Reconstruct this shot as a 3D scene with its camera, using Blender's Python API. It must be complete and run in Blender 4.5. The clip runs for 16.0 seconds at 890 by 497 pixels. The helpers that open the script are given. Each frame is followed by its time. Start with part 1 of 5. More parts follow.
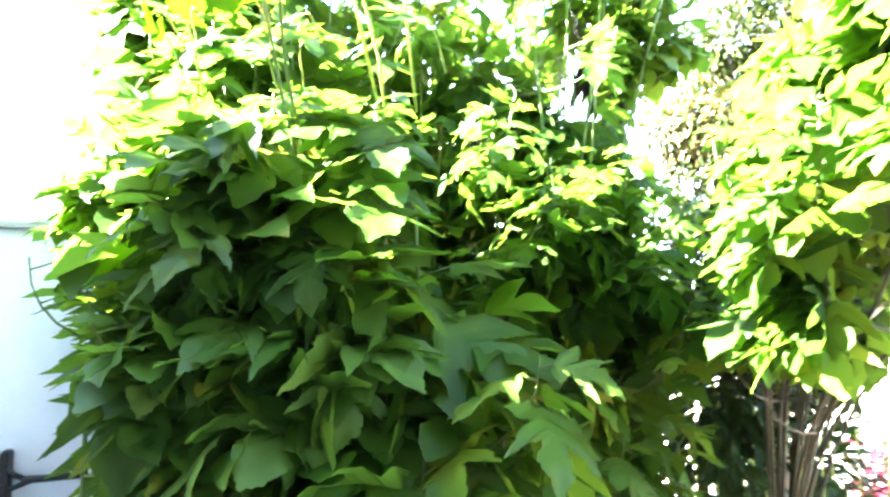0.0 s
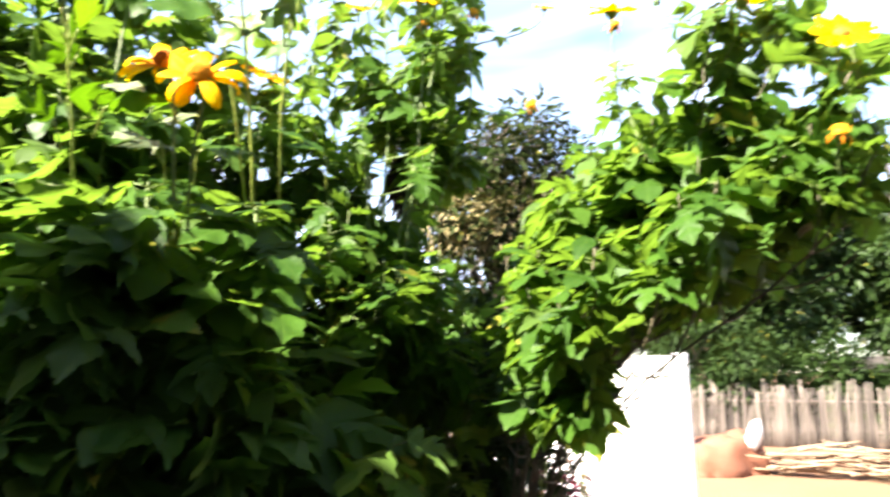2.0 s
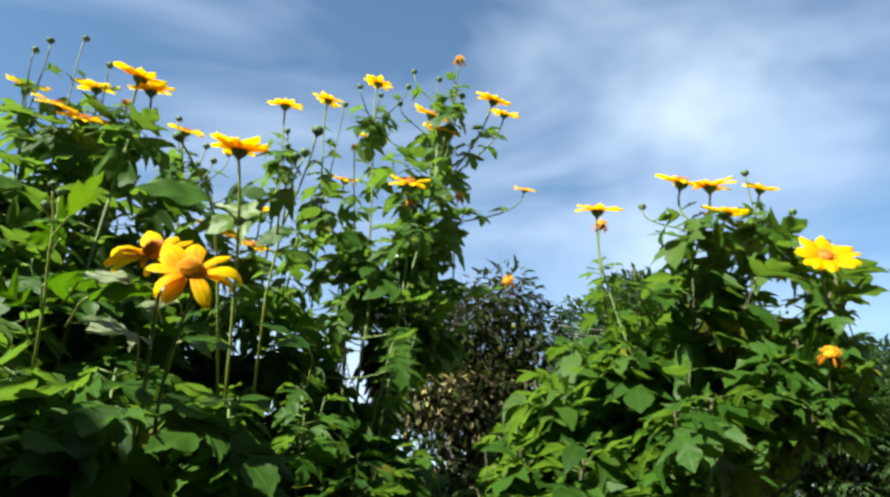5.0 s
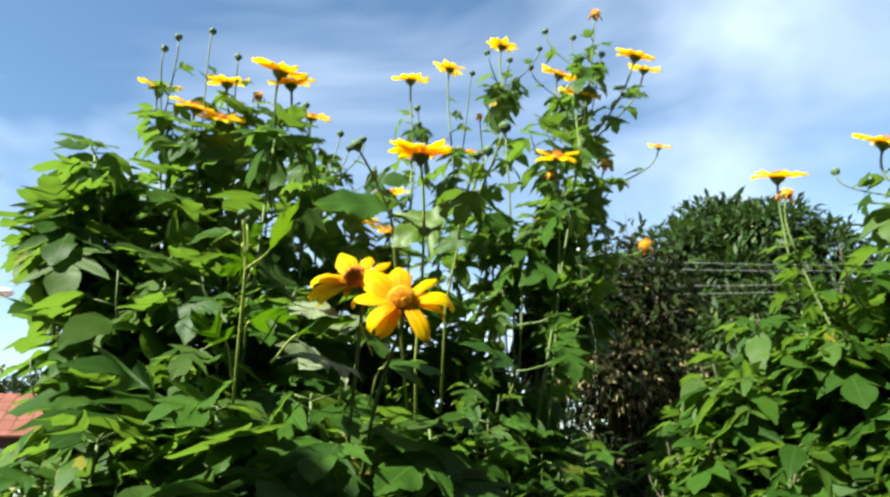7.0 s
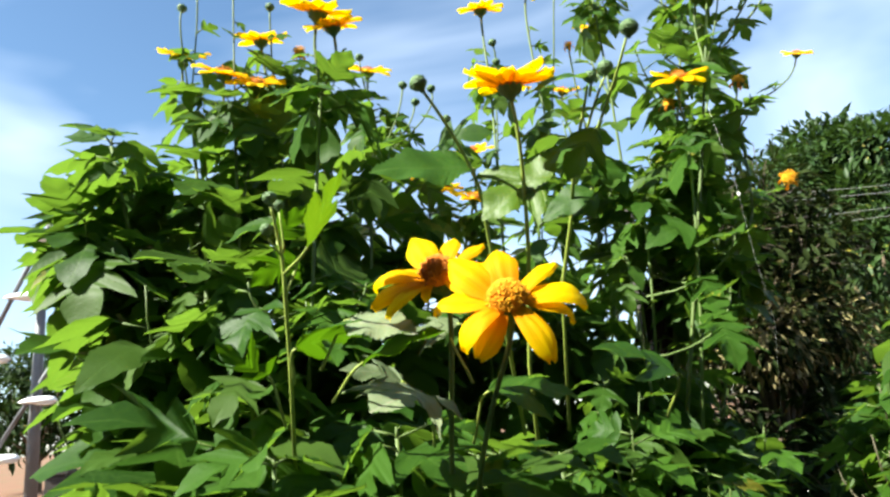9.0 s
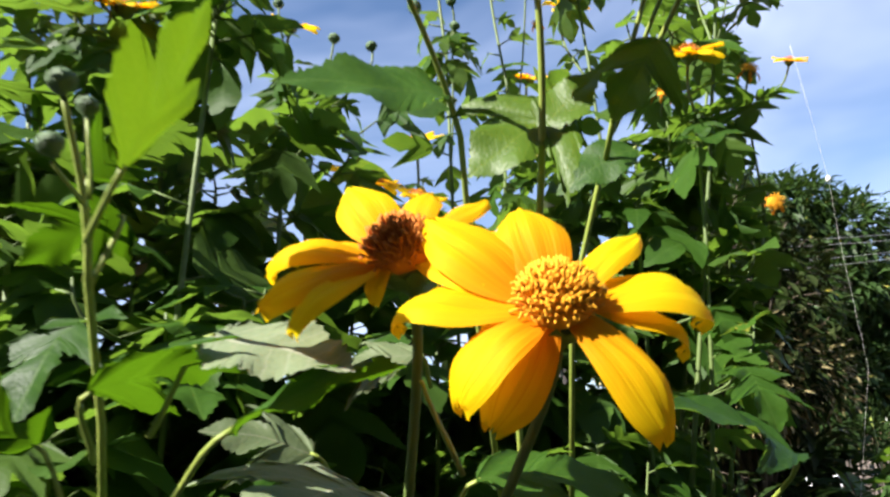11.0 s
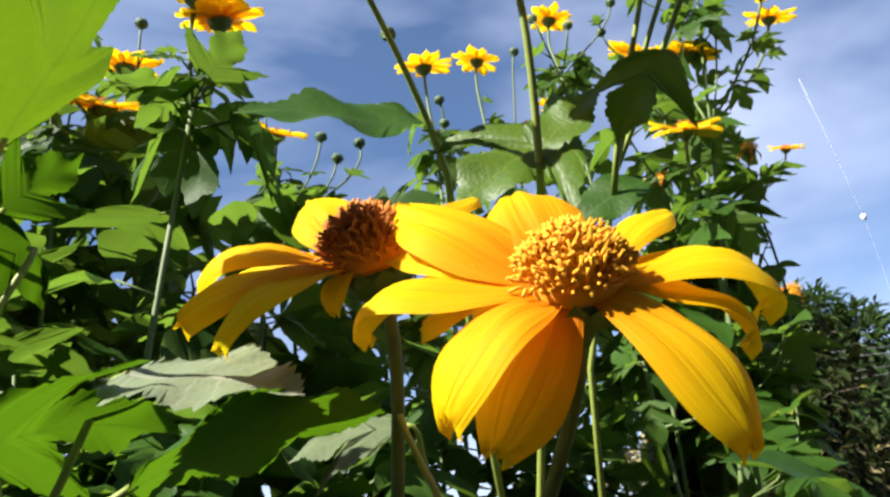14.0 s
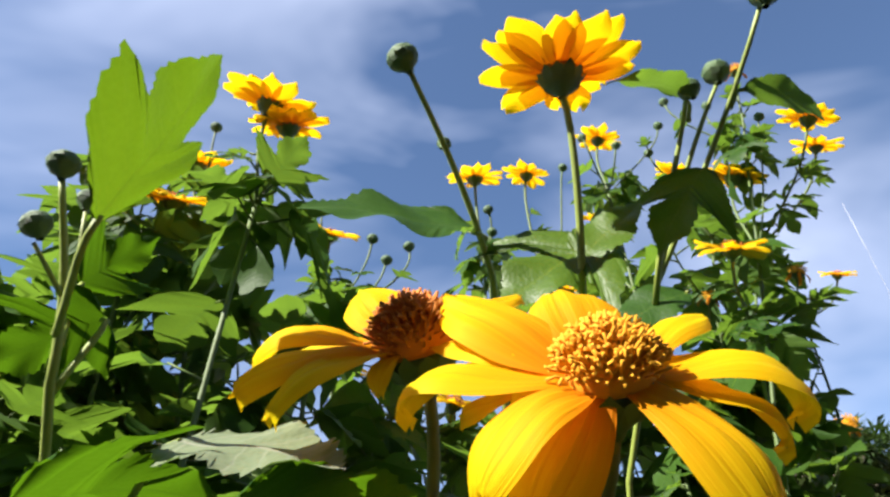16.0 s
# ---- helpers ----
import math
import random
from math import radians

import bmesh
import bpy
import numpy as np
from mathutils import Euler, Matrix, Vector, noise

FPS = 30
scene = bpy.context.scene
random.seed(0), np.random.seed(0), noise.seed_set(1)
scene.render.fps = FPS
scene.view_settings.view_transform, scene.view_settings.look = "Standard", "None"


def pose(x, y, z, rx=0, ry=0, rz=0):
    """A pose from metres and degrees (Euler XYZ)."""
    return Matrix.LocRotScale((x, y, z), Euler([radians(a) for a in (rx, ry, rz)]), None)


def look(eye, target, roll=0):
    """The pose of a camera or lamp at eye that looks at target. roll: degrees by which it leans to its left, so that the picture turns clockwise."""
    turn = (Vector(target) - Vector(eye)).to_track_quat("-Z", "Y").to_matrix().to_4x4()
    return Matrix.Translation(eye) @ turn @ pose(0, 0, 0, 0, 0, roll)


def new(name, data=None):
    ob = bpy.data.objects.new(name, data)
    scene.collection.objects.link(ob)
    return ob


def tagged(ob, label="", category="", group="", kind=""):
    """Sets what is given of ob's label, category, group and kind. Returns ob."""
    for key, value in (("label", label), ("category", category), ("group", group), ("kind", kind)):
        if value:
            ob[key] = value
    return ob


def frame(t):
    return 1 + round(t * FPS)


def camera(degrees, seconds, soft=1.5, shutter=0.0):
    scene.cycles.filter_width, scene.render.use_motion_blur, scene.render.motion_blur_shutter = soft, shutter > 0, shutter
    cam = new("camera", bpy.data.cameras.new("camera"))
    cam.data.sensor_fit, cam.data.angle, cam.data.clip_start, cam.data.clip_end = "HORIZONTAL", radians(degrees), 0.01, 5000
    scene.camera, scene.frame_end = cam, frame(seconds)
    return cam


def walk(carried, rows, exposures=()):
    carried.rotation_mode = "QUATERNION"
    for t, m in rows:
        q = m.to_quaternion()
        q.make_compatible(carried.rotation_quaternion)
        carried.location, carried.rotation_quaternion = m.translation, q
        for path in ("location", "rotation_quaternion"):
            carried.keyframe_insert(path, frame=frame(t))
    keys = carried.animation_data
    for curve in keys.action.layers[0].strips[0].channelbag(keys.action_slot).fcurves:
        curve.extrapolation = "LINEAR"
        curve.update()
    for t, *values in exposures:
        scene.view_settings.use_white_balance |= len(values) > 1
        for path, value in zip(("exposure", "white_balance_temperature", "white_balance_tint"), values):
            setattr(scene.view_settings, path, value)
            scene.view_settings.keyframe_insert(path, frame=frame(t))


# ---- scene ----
cam = camera(65.0, 16.0, soft=2.5, shutter=0.5)
PATH = [
    (0, (0.134, 0.063, 1.486), (-0.031, 2.04, 1.735), -1.0),
    (0.5, (0.088, 0.021, 1.501), (0.097, 2.001, 1.781), 0.5),
    (1, (-0.047, 0.003, 1.493), (0.154, 1.965, 1.827), -1.0),
    (1.5, (-0.118, -0.04, 1.521), (0.218, 1.899, 1.88), -0.8),
    (2, (-0.142, -0.114, 1.555), (0.531, 1.736, 1.907), -0.6),
    (2.5, (-0.171, -0.114, 1.577), (0.737, 1.619, 1.995), -2.3),
    (3, (-0.236, -0.085, 1.594), (0.849, 1.519, 2.094), -4.6),
    (3.2, (-0.256, -0.088, 1.621), (0.837, 1.513, 2.113), -4.1),
    (5.3, (-0.189, -0.076, 1.682), (0.513, 1.642, 2.429), 2.2),
    (5.5, (-0.237, -0.054, 1.702), (0.448, 1.683, 2.418), 2.5),
    (6, (-0.305, 0.002, 1.739), (0.334, 1.758, 2.45), 2.2),
    (6.5, (-0.335, 0.012, 1.759), (0.299, 1.779, 2.449), 0.9),
    (7, (-0.366, 0.044, 1.786), (0.246, 1.863, 2.348), -0.4),
    (7.5, (-0.342, 0.066, 1.811), (0.181, 1.927, 2.322), 0.8),
    (8, (-0.308, 0.122, 1.829), (0.039, 2.039, 2.279), -0.3),
    (8.5, (-0.307, 0.23, 1.854), (0.076, 2.138, 2.314), -2.7),
    (8.7, (-0.306, 0.264, 1.864), (0.055, 2.177, 2.324), -4.2),
    (10.8, (-0.281, 0.59, 1.917), (0.277, 2.423, 2.491), -4.4),
    (11, (-0.27, 0.622, 1.916), (0.336, 2.446, 2.469), -3.6),
    (11.5, (-0.247, 0.673, 1.908), (0.344, 2.481, 2.525), -5.6),
    (12, (-0.241, 0.69, 1.893), (0.329, 2.456, 2.641), -7.6),
    (12.5, (-0.237, 0.703, 1.887), (0.339, 2.454, 2.663), -7.9),
    (13, (-0.234, 0.702, 1.891), (0.323, 2.422, 2.747), -7.3),
    (13.5, (-0.238, 0.699, 1.892), (0.335, 2.403, 2.768), -7.2),
    (14, (-0.24, 0.698, 1.889), (0.34, 2.38, 2.802), -7.0),
    (14.5, (-0.239, 0.696, 1.889), (0.323, 2.328, 2.898), -5.8),
    (15, (-0.242, 0.701, 1.889), (0.279, 2.308, 2.96), -4.6),
    (15.5, (-0.243, 0.695, 1.885), (0.256, 2.263, 3.021), -4.0),
    (16, (-0.244, 0.689, 1.876), (0.19, 2.24, 3.062), -2.0),
]
EXPOSURES = [(0, 6.27, 6500, 4), (0.5, 5.17, 6500, 4), (1.0, 4.7, 6500, 5), (1.5, 3.99, 6600, 8), (2.0, 3.32, 6900, 13), (2.5, 2.79, 6900, 15), (3.0, 2.22, 6800, 12), (3.2, 2.09, 6700, 8), (5.3, 1.8, 6500, 0), (6.0, 1.84, 6500, 0), (7.0, 1.96, 6500, 0), (8.0, 2.08, 6500, 0), (8.7, 2.10, 6500, 0), (10.8, 1.85, 6350, 13), (13.5, 1.67, 6350, 13), (14.5, 1.71, 6350, 13), (16, 1.66, 6350, 13)]
walk(cam, [(t, look(eye, target, roll)) for t, eye, target, roll in PATH], EXPOSURES)

# ---- world and sun ----
SUN = Vector((-0.70, -0.20, 0.68)).normalized()
world = bpy.data.worlds.new("sky")
scene.world = world
world.use_nodes = True
wn, wl = world.node_tree.nodes, world.node_tree.links
wn.clear()
w_out, w_bg = wn.new("ShaderNodeOutputWorld"), wn.new("ShaderNodeBackground")
w_sky = wn.new("ShaderNodeTexSky")
w_sky.sky_type, w_sky.sun_disc = "NISHITA", False
w_sky.sun_elevation, w_sky.sun_rotation = math.asin(SUN.z), math.atan2(SUN.x, SUN.y)
w_sky.air_density, w_sky.dust_density, w_sky.ozone_density = 1.0, 0.1, 3.5
w_co, w_map, w_noise, w_ramp, w_mix = (wn.new("ShaderNode" + k) for k in ("TexCoord", "Mapping", "TexNoise", "ValToRGB", "MixRGB"))
w_map.inputs["Scale"].default_value = (1.0, 1.3, 2.6)
w_map.inputs["Rotation"].default_value = (0.2, 0.35, 0.5)
w_noise.inputs["Scale"].default_value, w_noise.inputs["Detail"].default_value, w_noise.inputs["Distortion"].default_value = 1.5, 4.0, 0.7
w_ramp.color_ramp.elements[0].position, w_ramp.color_ramp.elements[1].position = 0.42, 0.90
w_mix.inputs["Color2"].default_value = (6.0, 6.7, 8.4, 1)
wl.new(w_co.outputs["Generated"], w_map.inputs["Vector"])
wl.new(w_map.outputs["Vector"], w_noise.inputs["Vector"])
wl.new(w_noise.outputs["Fac"], w_ramp.inputs["Fac"])
wl.new(w_ramp.outputs["Color"], w_mix.inputs["Fac"])
wl.new(w_sky.outputs["Color"], w_mix.inputs["Color1"])
wl.new(w_mix.outputs["Color"], w_bg.inputs["Color"])
wl.new(w_bg.outputs["Background"], w_out.inputs["Surface"])
w_bg.inputs["Strength"].default_value = 0.056

sun_data = bpy.data.lights.new("sun", "SUN")
sun_data.energy, sun_data.angle, sun_data.color = 5.0, radians(0.53), (1.0, 0.95, 0.86)
sun = new("sun", sun_data)
sun.matrix_world = look(SUN * 30, (0, 0, 0))


# ---- materials ----
def material(name):
    m = bpy.data.materials.new(name)
    m.use_nodes = True
    m.node_tree.nodes.clear()
    return m, m.node_tree.nodes, m.node_tree.links


def node(nodes, kind, **values):
    n = nodes.new("ShaderNode" + kind)
    for key, value in values.items():
        n.inputs[key.replace("_", " ")].default_value = value
    return n


def calc(nodes, links, op, a, b=None, c=None):
    n = nodes.new("ShaderNodeMath")
    n.operation = op
    for slot, v in enumerate((a, b, c)):
        if v is None:
            continue
        if isinstance(v, (int, float)):
            n.inputs[slot].default_value = v
        else:
            links.new(v, n.inputs[slot])
    return n.outputs[0]


def blend(nodes, links, fac, a, b):
    n = nodes.new("ShaderNodeMixRGB")
    for slot, v in enumerate((fac, a, b)):
        if isinstance(v, (int, float)):
            n.inputs[slot].default_value = v
        elif isinstance(v, tuple):
            n.inputs[slot].default_value = (*v, 1)
        else:
            links.new(v, n.inputs[slot])
    return n.outputs[0]


def finish(nodes, links, shader):
    links.new(shader, nodes.new("ShaderNodeOutputMaterial").inputs["Surface"])


def leaf_material(name, dark, light, glow, island, veins=True, through_share=0.4, rough=0.5, down=0.0, gloss=0.28, pale=None):
    """A thin leaf: two greens by a random value, mottling, paler veins, light shining through."""
    m, n, k = material(name)
    rnd = n.new("ShaderNodeNewGeometry").outputs["Random Per Island"] if island else n.new("ShaderNodeObjectInfo").outputs["Random"]
    uv = n.new("ShaderNodeTexCoord").outputs["UV"]
    sep = n.new("ShaderNodeSeparateXYZ")
    k.new(uv, sep.inputs[0])
    mottle = node(n, "TexNoise", Scale=5.0, Detail=4.0, Roughness=0.6)
    k.new(uv, mottle.inputs["Vector"])
    fine = node(n, "TexVoronoi", Scale=34.0)
    k.new(uv, fine.inputs["Vector"])
    tone = calc(n, k, "ADD", calc(n, k, "ADD", calc(n, k, "MULTIPLY", rnd, 0.7), calc(n, k, "MULTIPLY", fine.outputs["Distance"], 0.35)), calc(n, k, "MULTIPLY", mottle.outputs["Fac"], 0.35))
    col = blend(n, k, tone, dark, light)
    # a random third of leaves turn paler: sunlit sheen put into the colour
    if pale is not None:
        sheened = calc(n, k, "MULTIPLY", calc(n, k, "MAXIMUM", calc(n, k, "SUBTRACT", calc(n, k, "FRACT", calc(n, k, "MULTIPLY", rnd, 7.3)), 0.66), 0.0), 2.4)
        col = blend(n, k, sheened, col, pale)
    bump_h = calc(n, k, "ADD", mottle.outputs["Fac"], calc(n, k, "MULTIPLY", fine.outputs["Distance"], 0.5))
    if veins:
        ax = calc(n, k, "ABSOLUTE", calc(n, k, "SUBTRACT", sep.outputs[0], 0.5))
        along = calc(n, k, "MULTIPLY", calc(n, k, "SUBTRACT", calc(n, k, "ADD", sep.outputs[1], calc(n, k, "MULTIPLY", mottle.outputs["Fac"], 0.10)), calc(n, k, "MULTIPLY", ax, 0.75)), 8.0)
        side = calc(n, k, "ABSOLUTE", calc(n, k, "SUBTRACT", calc(n, k, "FRACT", along), 0.5))
        side = calc(n, k, "SMOOTH_MAX", calc(n, k, "MULTIPLY", calc(n, k, "SUBTRACT", side, 0.43), 14.0), 0.0, 0.1)
        mid = calc(n, k, "MAXIMUM", calc(n, k, "SUBTRACT", 1.0, calc(n, k, "MULTIPLY", ax, 70.0)), 0.0)
        vein = calc(n, k, "MAXIMUM", calc(n, k, "MULTIPLY", side, 0.45), mid)
        col = blend(n, k, calc(n, k, "MULTIPLY", vein, 0.55), col, (light[0] * 1.9, light[1] * 1.5, light[2] * 2.2))
        bump_h = calc(n, k, "SUBTRACT", bump_h, calc(n, k, "MULTIPLY", vein, 0.25))
    # worn, yellowed patches on some leaves
    patch = node(n, "TexNoise", Scale=2.3, Detail=3.0)
    k.new(uv, patch.inputs["Vector"])
    old = calc(n, k, "MULTIPLY", calc(n, k, "GREATER_THAN", rnd, 0.965), calc(n, k, "GREATER_THAN", patch.outputs["Fac"], 0.5))
    col = blend(n, k, calc(n, k, "MULTIPLY", old, 0.5), col, (0.30, 0.24, 0.03))
    bump = node(n, "Bump", Strength=0.3, Distance=0.0015)
    k.new(bump_h, bump.inputs["Height"])
    p = node(n, "BsdfPrincipled", Roughness=rough)
    p.inputs["Specular IOR Level"].default_value = gloss
    p.inputs["Sheen Weight"].default_value, p.inputs["Sheen Roughness"].default_value = down, 0.35
    k.new(col, p.inputs["Base Color"])
    k.new(bump.outputs["Normal"], p.inputs["Normal"])
    tr = n.new("ShaderNodeBsdfTranslucent")
    shine = blend(n, k, 0.75, col, glow)
    if veins:
        shine = blend(n, k, calc(n, k, "MULTIPLY", vein, 0.6), shine, (glow[0] * 0.45, glow[1] * 0.5, glow[2]))
    shine = blend(n, k, calc(n, k, "MULTIPLY", mottle.outputs["Fac"], 0.45), shine, (glow[0] * 0.45, glow[1] * 0.55, glow[2]))
    k.new(shine, tr.inputs["Color"])
    mix = n.new("ShaderNodeMixShader")
    mix.inputs[0].default_value = through_share
    k.new(p.outputs[0], mix.inputs[1])
    k.new(tr.outputs[0], mix.inputs[2])
    finish(n, k, mix.outputs[0])
    return m


def petal_material(name, base, tip, glow, share=0.52):
    m, n, k = material(name)
    uv = n.new("ShaderNodeTexCoord").outputs["UV"]
    sep = n.new("ShaderNodeSeparateXYZ")
    k.new(uv, sep.inputs[0])
    mp = n.new("ShaderNodeMapping")
    mp.inputs["Scale"].default_value = (11, 0.6, 1)
    k.new(uv, mp.inputs["Vector"])
    streak = node(n, "TexNoise", Scale=1.6, Detail=3.0)
    k.new(mp.outputs[0], streak.inputs["Vector"])
    rnd = n.new("ShaderNodeObjectInfo").outputs["Random"]
    t = calc(n, k, "ADD", calc(n, k, "MULTIPLY", sep.outputs[1], 0.92), calc(n, k, "MULTIPLY", streak.outputs["Fac"], 0.45))
    t = calc(n, k, "SUBTRACT", t, calc(n, k, "MULTIPLY", rnd, 0.42))
    col = blend(n, k, t, base, tip)
    off = calc(n, k, "ABSOLUTE", calc(n, k, "SUBTRACT", calc(n, k, "ABSOLUTE", calc(n, k, "SUBTRACT", sep.outputs[0], 0.5)), 0.17))
    line = calc(n, k, "MAXIMUM", calc(n, k, "SUBTRACT", 1.0, calc(n, k, "MULTIPLY", off, 38.0)), 0.0)
    col = blend(n, k, calc(n, k, "MULTIPLY", line, 0.35), col, (base[0] * 0.75, base[1] * 0.7, base[2]))
    bump = node(n, "Bump", Strength=0.5, Distance=0.0015)
    k.new(streak.outputs["Fac"], bump.inputs["Height"])
    p = node(n, "BsdfPrincipled", Roughness=0.65)
    p.inputs["Specular IOR Level"].default_value = 0.12
    k.new(col, p.inputs["Base Color"])
    k.new(bump.outputs["Normal"], p.inputs["Normal"])
    tr = n.new("ShaderNodeBsdfTranslucent")
    k.new(blend(n, k, 0.5, col, glow), tr.inputs["Color"])
    mix = n.new("ShaderNodeMixShader")
    mix.inputs[0].default_value = share
    k.new(p.outputs[0], mix.inputs[1])
    k.new(tr.outputs[0], mix.inputs[2])
    finish(n, k, mix.outputs[0])
    return m


def rough_material(name, a, b, scale=8.0, rough=0.8, bump=0.4, fine=60.0, metal=0.0, dist=0.01, stretch=(1, 1, 1), stain=None, spread=0.0):
    """Two tones by coarse noise, fine grain, relief; stain: a third tone in patches; spread: how far objects differ."""
    m, n, k = material(name)
    co = n.new("ShaderNodeTexCoord").outputs["Object"]
    mp = n.new("ShaderNodeMapping")
    mp.inputs["Scale"].default_value = stretch
    k.new(co, mp.inputs["Vector"])
    coarse, grain = node(n, "TexNoise", Scale=scale, Detail=5.0), node(n, "TexNoise", Scale=fine, Detail=3.0)
    k.new(mp.outputs[0], coarse.inputs["Vector"])
    k.new(mp.outputs[0], grain.inputs["Vector"])
    t = calc(n, k, "ADD", calc(n, k, "MULTIPLY", coarse.outputs["Fac"], 0.7), calc(n, k, "MULTIPLY", grain.outputs["Fac"], 0.4))
    if spread:
        t = calc(n, k, "ADD", t, calc(n, k, "MULTIPLY", calc(n, k, "SUBTRACT", n.new("ShaderNodeObjectInfo").outputs["Random"], 0.5), spread))
    col = blend(n, k, t, a, b)
    if stain:
        big = node(n, "TexNoise", Scale=scale * 0.3, Detail=6.0, Roughness=0.65)
        k.new(co, big.inputs["Vector"])
        ramp = n.new("ShaderNodeValToRGB")
        ramp.color_ramp.elements[0].position, ramp.color_ramp.elements[1].position = 0.5, 0.66
        k.new(big.outputs["Fac"], ramp.inputs[0])
        col = blend(n, k, calc(n, k, "MULTIPLY", ramp.outputs[0], 0.7), col, stain)
    bn = node(n, "Bump", Strength=bump, Distance=dist)
    k.new(t, bn.inputs["Height"])
    p = node(n, "BsdfPrincipled", Roughness=rough, Metallic=metal)
    k.new(col, p.inputs["Base Color"])
    k.new(bn.outputs["Normal"], p.inputs["Normal"])
    finish(n, k, p.outputs[0])
    return m


LEAF = leaf_material("leaf green", (0.008, 0.036, 0.004), (0.048, 0.114, 0.012), (0.170, 0.290, 0.022), False, True, 0.46, 0.50, 0.0, 0.20, (0.080, 0.134, 0.026))
# pale leaf side, with the sun's grey sheen put into the base colour
SHEEN_LEAF = leaf_material("pale sheen leaf", (0.12, 0.16, 0.08), (0.21, 0.25, 0.14), (0.14, 0.25, 0.01), False, True, 0.25, 0.45, 0.1, 0.35)
# lit copy of LEAF: direct sun is put into the lighter base colour
SUNLIT_LEAF = leaf_material("sunlit leaf", (0.026, 0.068, 0.004), (0.078, 0.145, 0.010), (0.125, 0.225, 0.004), False, True, 0.45, 0.45, 0.0, 0.28)
# pale underside again, dimmed: its shade is put into the colour
DIMMED_LEAF = leaf_material("dimmed leaf underside", (0.050, 0.078, 0.030), (0.105, 0.135, 0.062), (0.09, 0.16, 0.01), False, True, 0.25, 0.55, 0.0, 0.2)
# darkened copy of LEAF: shade is put into its base and glow colours
SHADED_LEAF = leaf_material("shaded leaf", (0.010, 0.046, 0.003), (0.036, 0.100, 0.006), (0.095, 0.205, 0.003), False, True, 0.45, 0.55, 0.0, 0.15)
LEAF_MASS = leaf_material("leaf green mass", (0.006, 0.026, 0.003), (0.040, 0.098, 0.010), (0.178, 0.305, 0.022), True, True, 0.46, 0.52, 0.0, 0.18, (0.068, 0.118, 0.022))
TREE_LEAF = leaf_material("tree leaf", (0.008, 0.022, 0.004), (0.028, 0.058, 0.011), (0.07, 0.13, 0.016), True, False, 0.25)
HEDGE_LEAF = leaf_material("hedge leaf", (0.005, 0.014, 0.003), (0.020, 0.040, 0.008), (0.05, 0.09, 0.012), True, False, 0.2, 0.6, 0.0, 0.12)
PALM_LEAF = leaf_material("palm leaf", (0.020, 0.050, 0.022), (0.050, 0.095, 0.045), (0.10, 0.18, 0.05), True, False, 0.2)
BROWN_LEAF = leaf_material("reddish tree leaf", (0.024, 0.024, 0.007), (0.085, 0.056, 0.022), (0.12, 0.08, 0.03), True, False, 0.2)
DRY_LEAF = leaf_material("dry seed leaf", (0.040, 0.040, 0.012), (0.300, 0.250, 0.115), (0.22, 0.20, 0.06), True, False, 0.2, 0.7)
GREY_LEAF = leaf_material("grey green leaf", (0.006, 0.015, 0.003), (0.028, 0.040, 0.010), (0.05, 0.07, 0.012), True, False, 0.2, 0.7, 0.0, 0.08)
RED_LEAF = leaf_material("crimson leaf", (0.026, 0.001, 0.005), (0.080, 0.004, 0.016), (0.10, 0.005, 0.02), True, False, 0.25)
GRASS = leaf_material("dry grass blade", (0.045, 0.055, 0.012), (0.120, 0.115, 0.030), (0.12, 0.13, 0.02), True, False, 0.25, 0.6)
DEAD_LEAF = leaf_material("withered leaf", (0.010, 0.007, 0.007), (0.026, 0.018, 0.015), (0.04, 0.025, 0.02), False, False, 0.1, 0.8)
PETAL = petal_material("petal yellow", (0.72, 0.215, 0.0005), (0.86, 0.71, 0.0005), (0.90, 0.44, 0.0005))
# copy of PETAL for distant heads, sun through the petals in its colour
PETAL_BACKLIT = petal_material("petal backlit yellow", (0.76, 0.33, 0.001), (0.85, 0.62, 0.001), (0.92, 0.58, 0.001), 0.57)
PETAL_OLD = petal_material("petal orange", (0.47, 0.13, 0.007), (0.60, 0.25, 0.009), (0.62, 0.23, 0.01))
FLORET = rough_material("floret orange", (0.46, 0.155, 0.001), (0.80, 0.42, 0.001), 40, 0.85, 0.3, 300, dist=0.001)
DISC = rough_material("disc brown orange", (0.30, 0.075, 0.004), (0.60, 0.21, 0.009), 60, 0.8, 0.5, 400, dist=0.001)
# stem colour in two copies: sunlit here, shade put into the next one
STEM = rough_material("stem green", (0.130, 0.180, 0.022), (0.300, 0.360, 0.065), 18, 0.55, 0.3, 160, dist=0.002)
STEM_SHADED = rough_material("shaded stem green", (0.040, 0.070, 0.012), (0.110, 0.160, 0.035), 18, 0.6, 0.3, 160, dist=0.002)
CANE = rough_material("woody brown cane", (0.034, 0.030, 0.014), (0.092, 0.078, 0.040), 18, 0.7, 0.4, 160, dist=0.002)
CALYX = rough_material("calyx green", (0.030, 0.078, 0.018), (0.098, 0.165, 0.050), 50, 0.6, 0.4, 260, dist=0.001)
BARK = rough_material("bark", (0.060, 0.040, 0.026), (0.190, 0.135, 0.090), 9, 0.9, 0.9, 70, dist=0.02, stretch=(2, 2, 0.6))
TWIG = rough_material("dry twig", (0.040, 0.030, 0.020), (0.115, 0.085, 0.058), 16, 0.85, 0.5, 120)
PLASTER = rough_material("white plaster", (0.76, 0.77, 0.78), (0.86, 0.87, 0.88), 3, 0.85, 0.25, 90, stain=(0.58, 0.58, 0.57), dist=0.004)
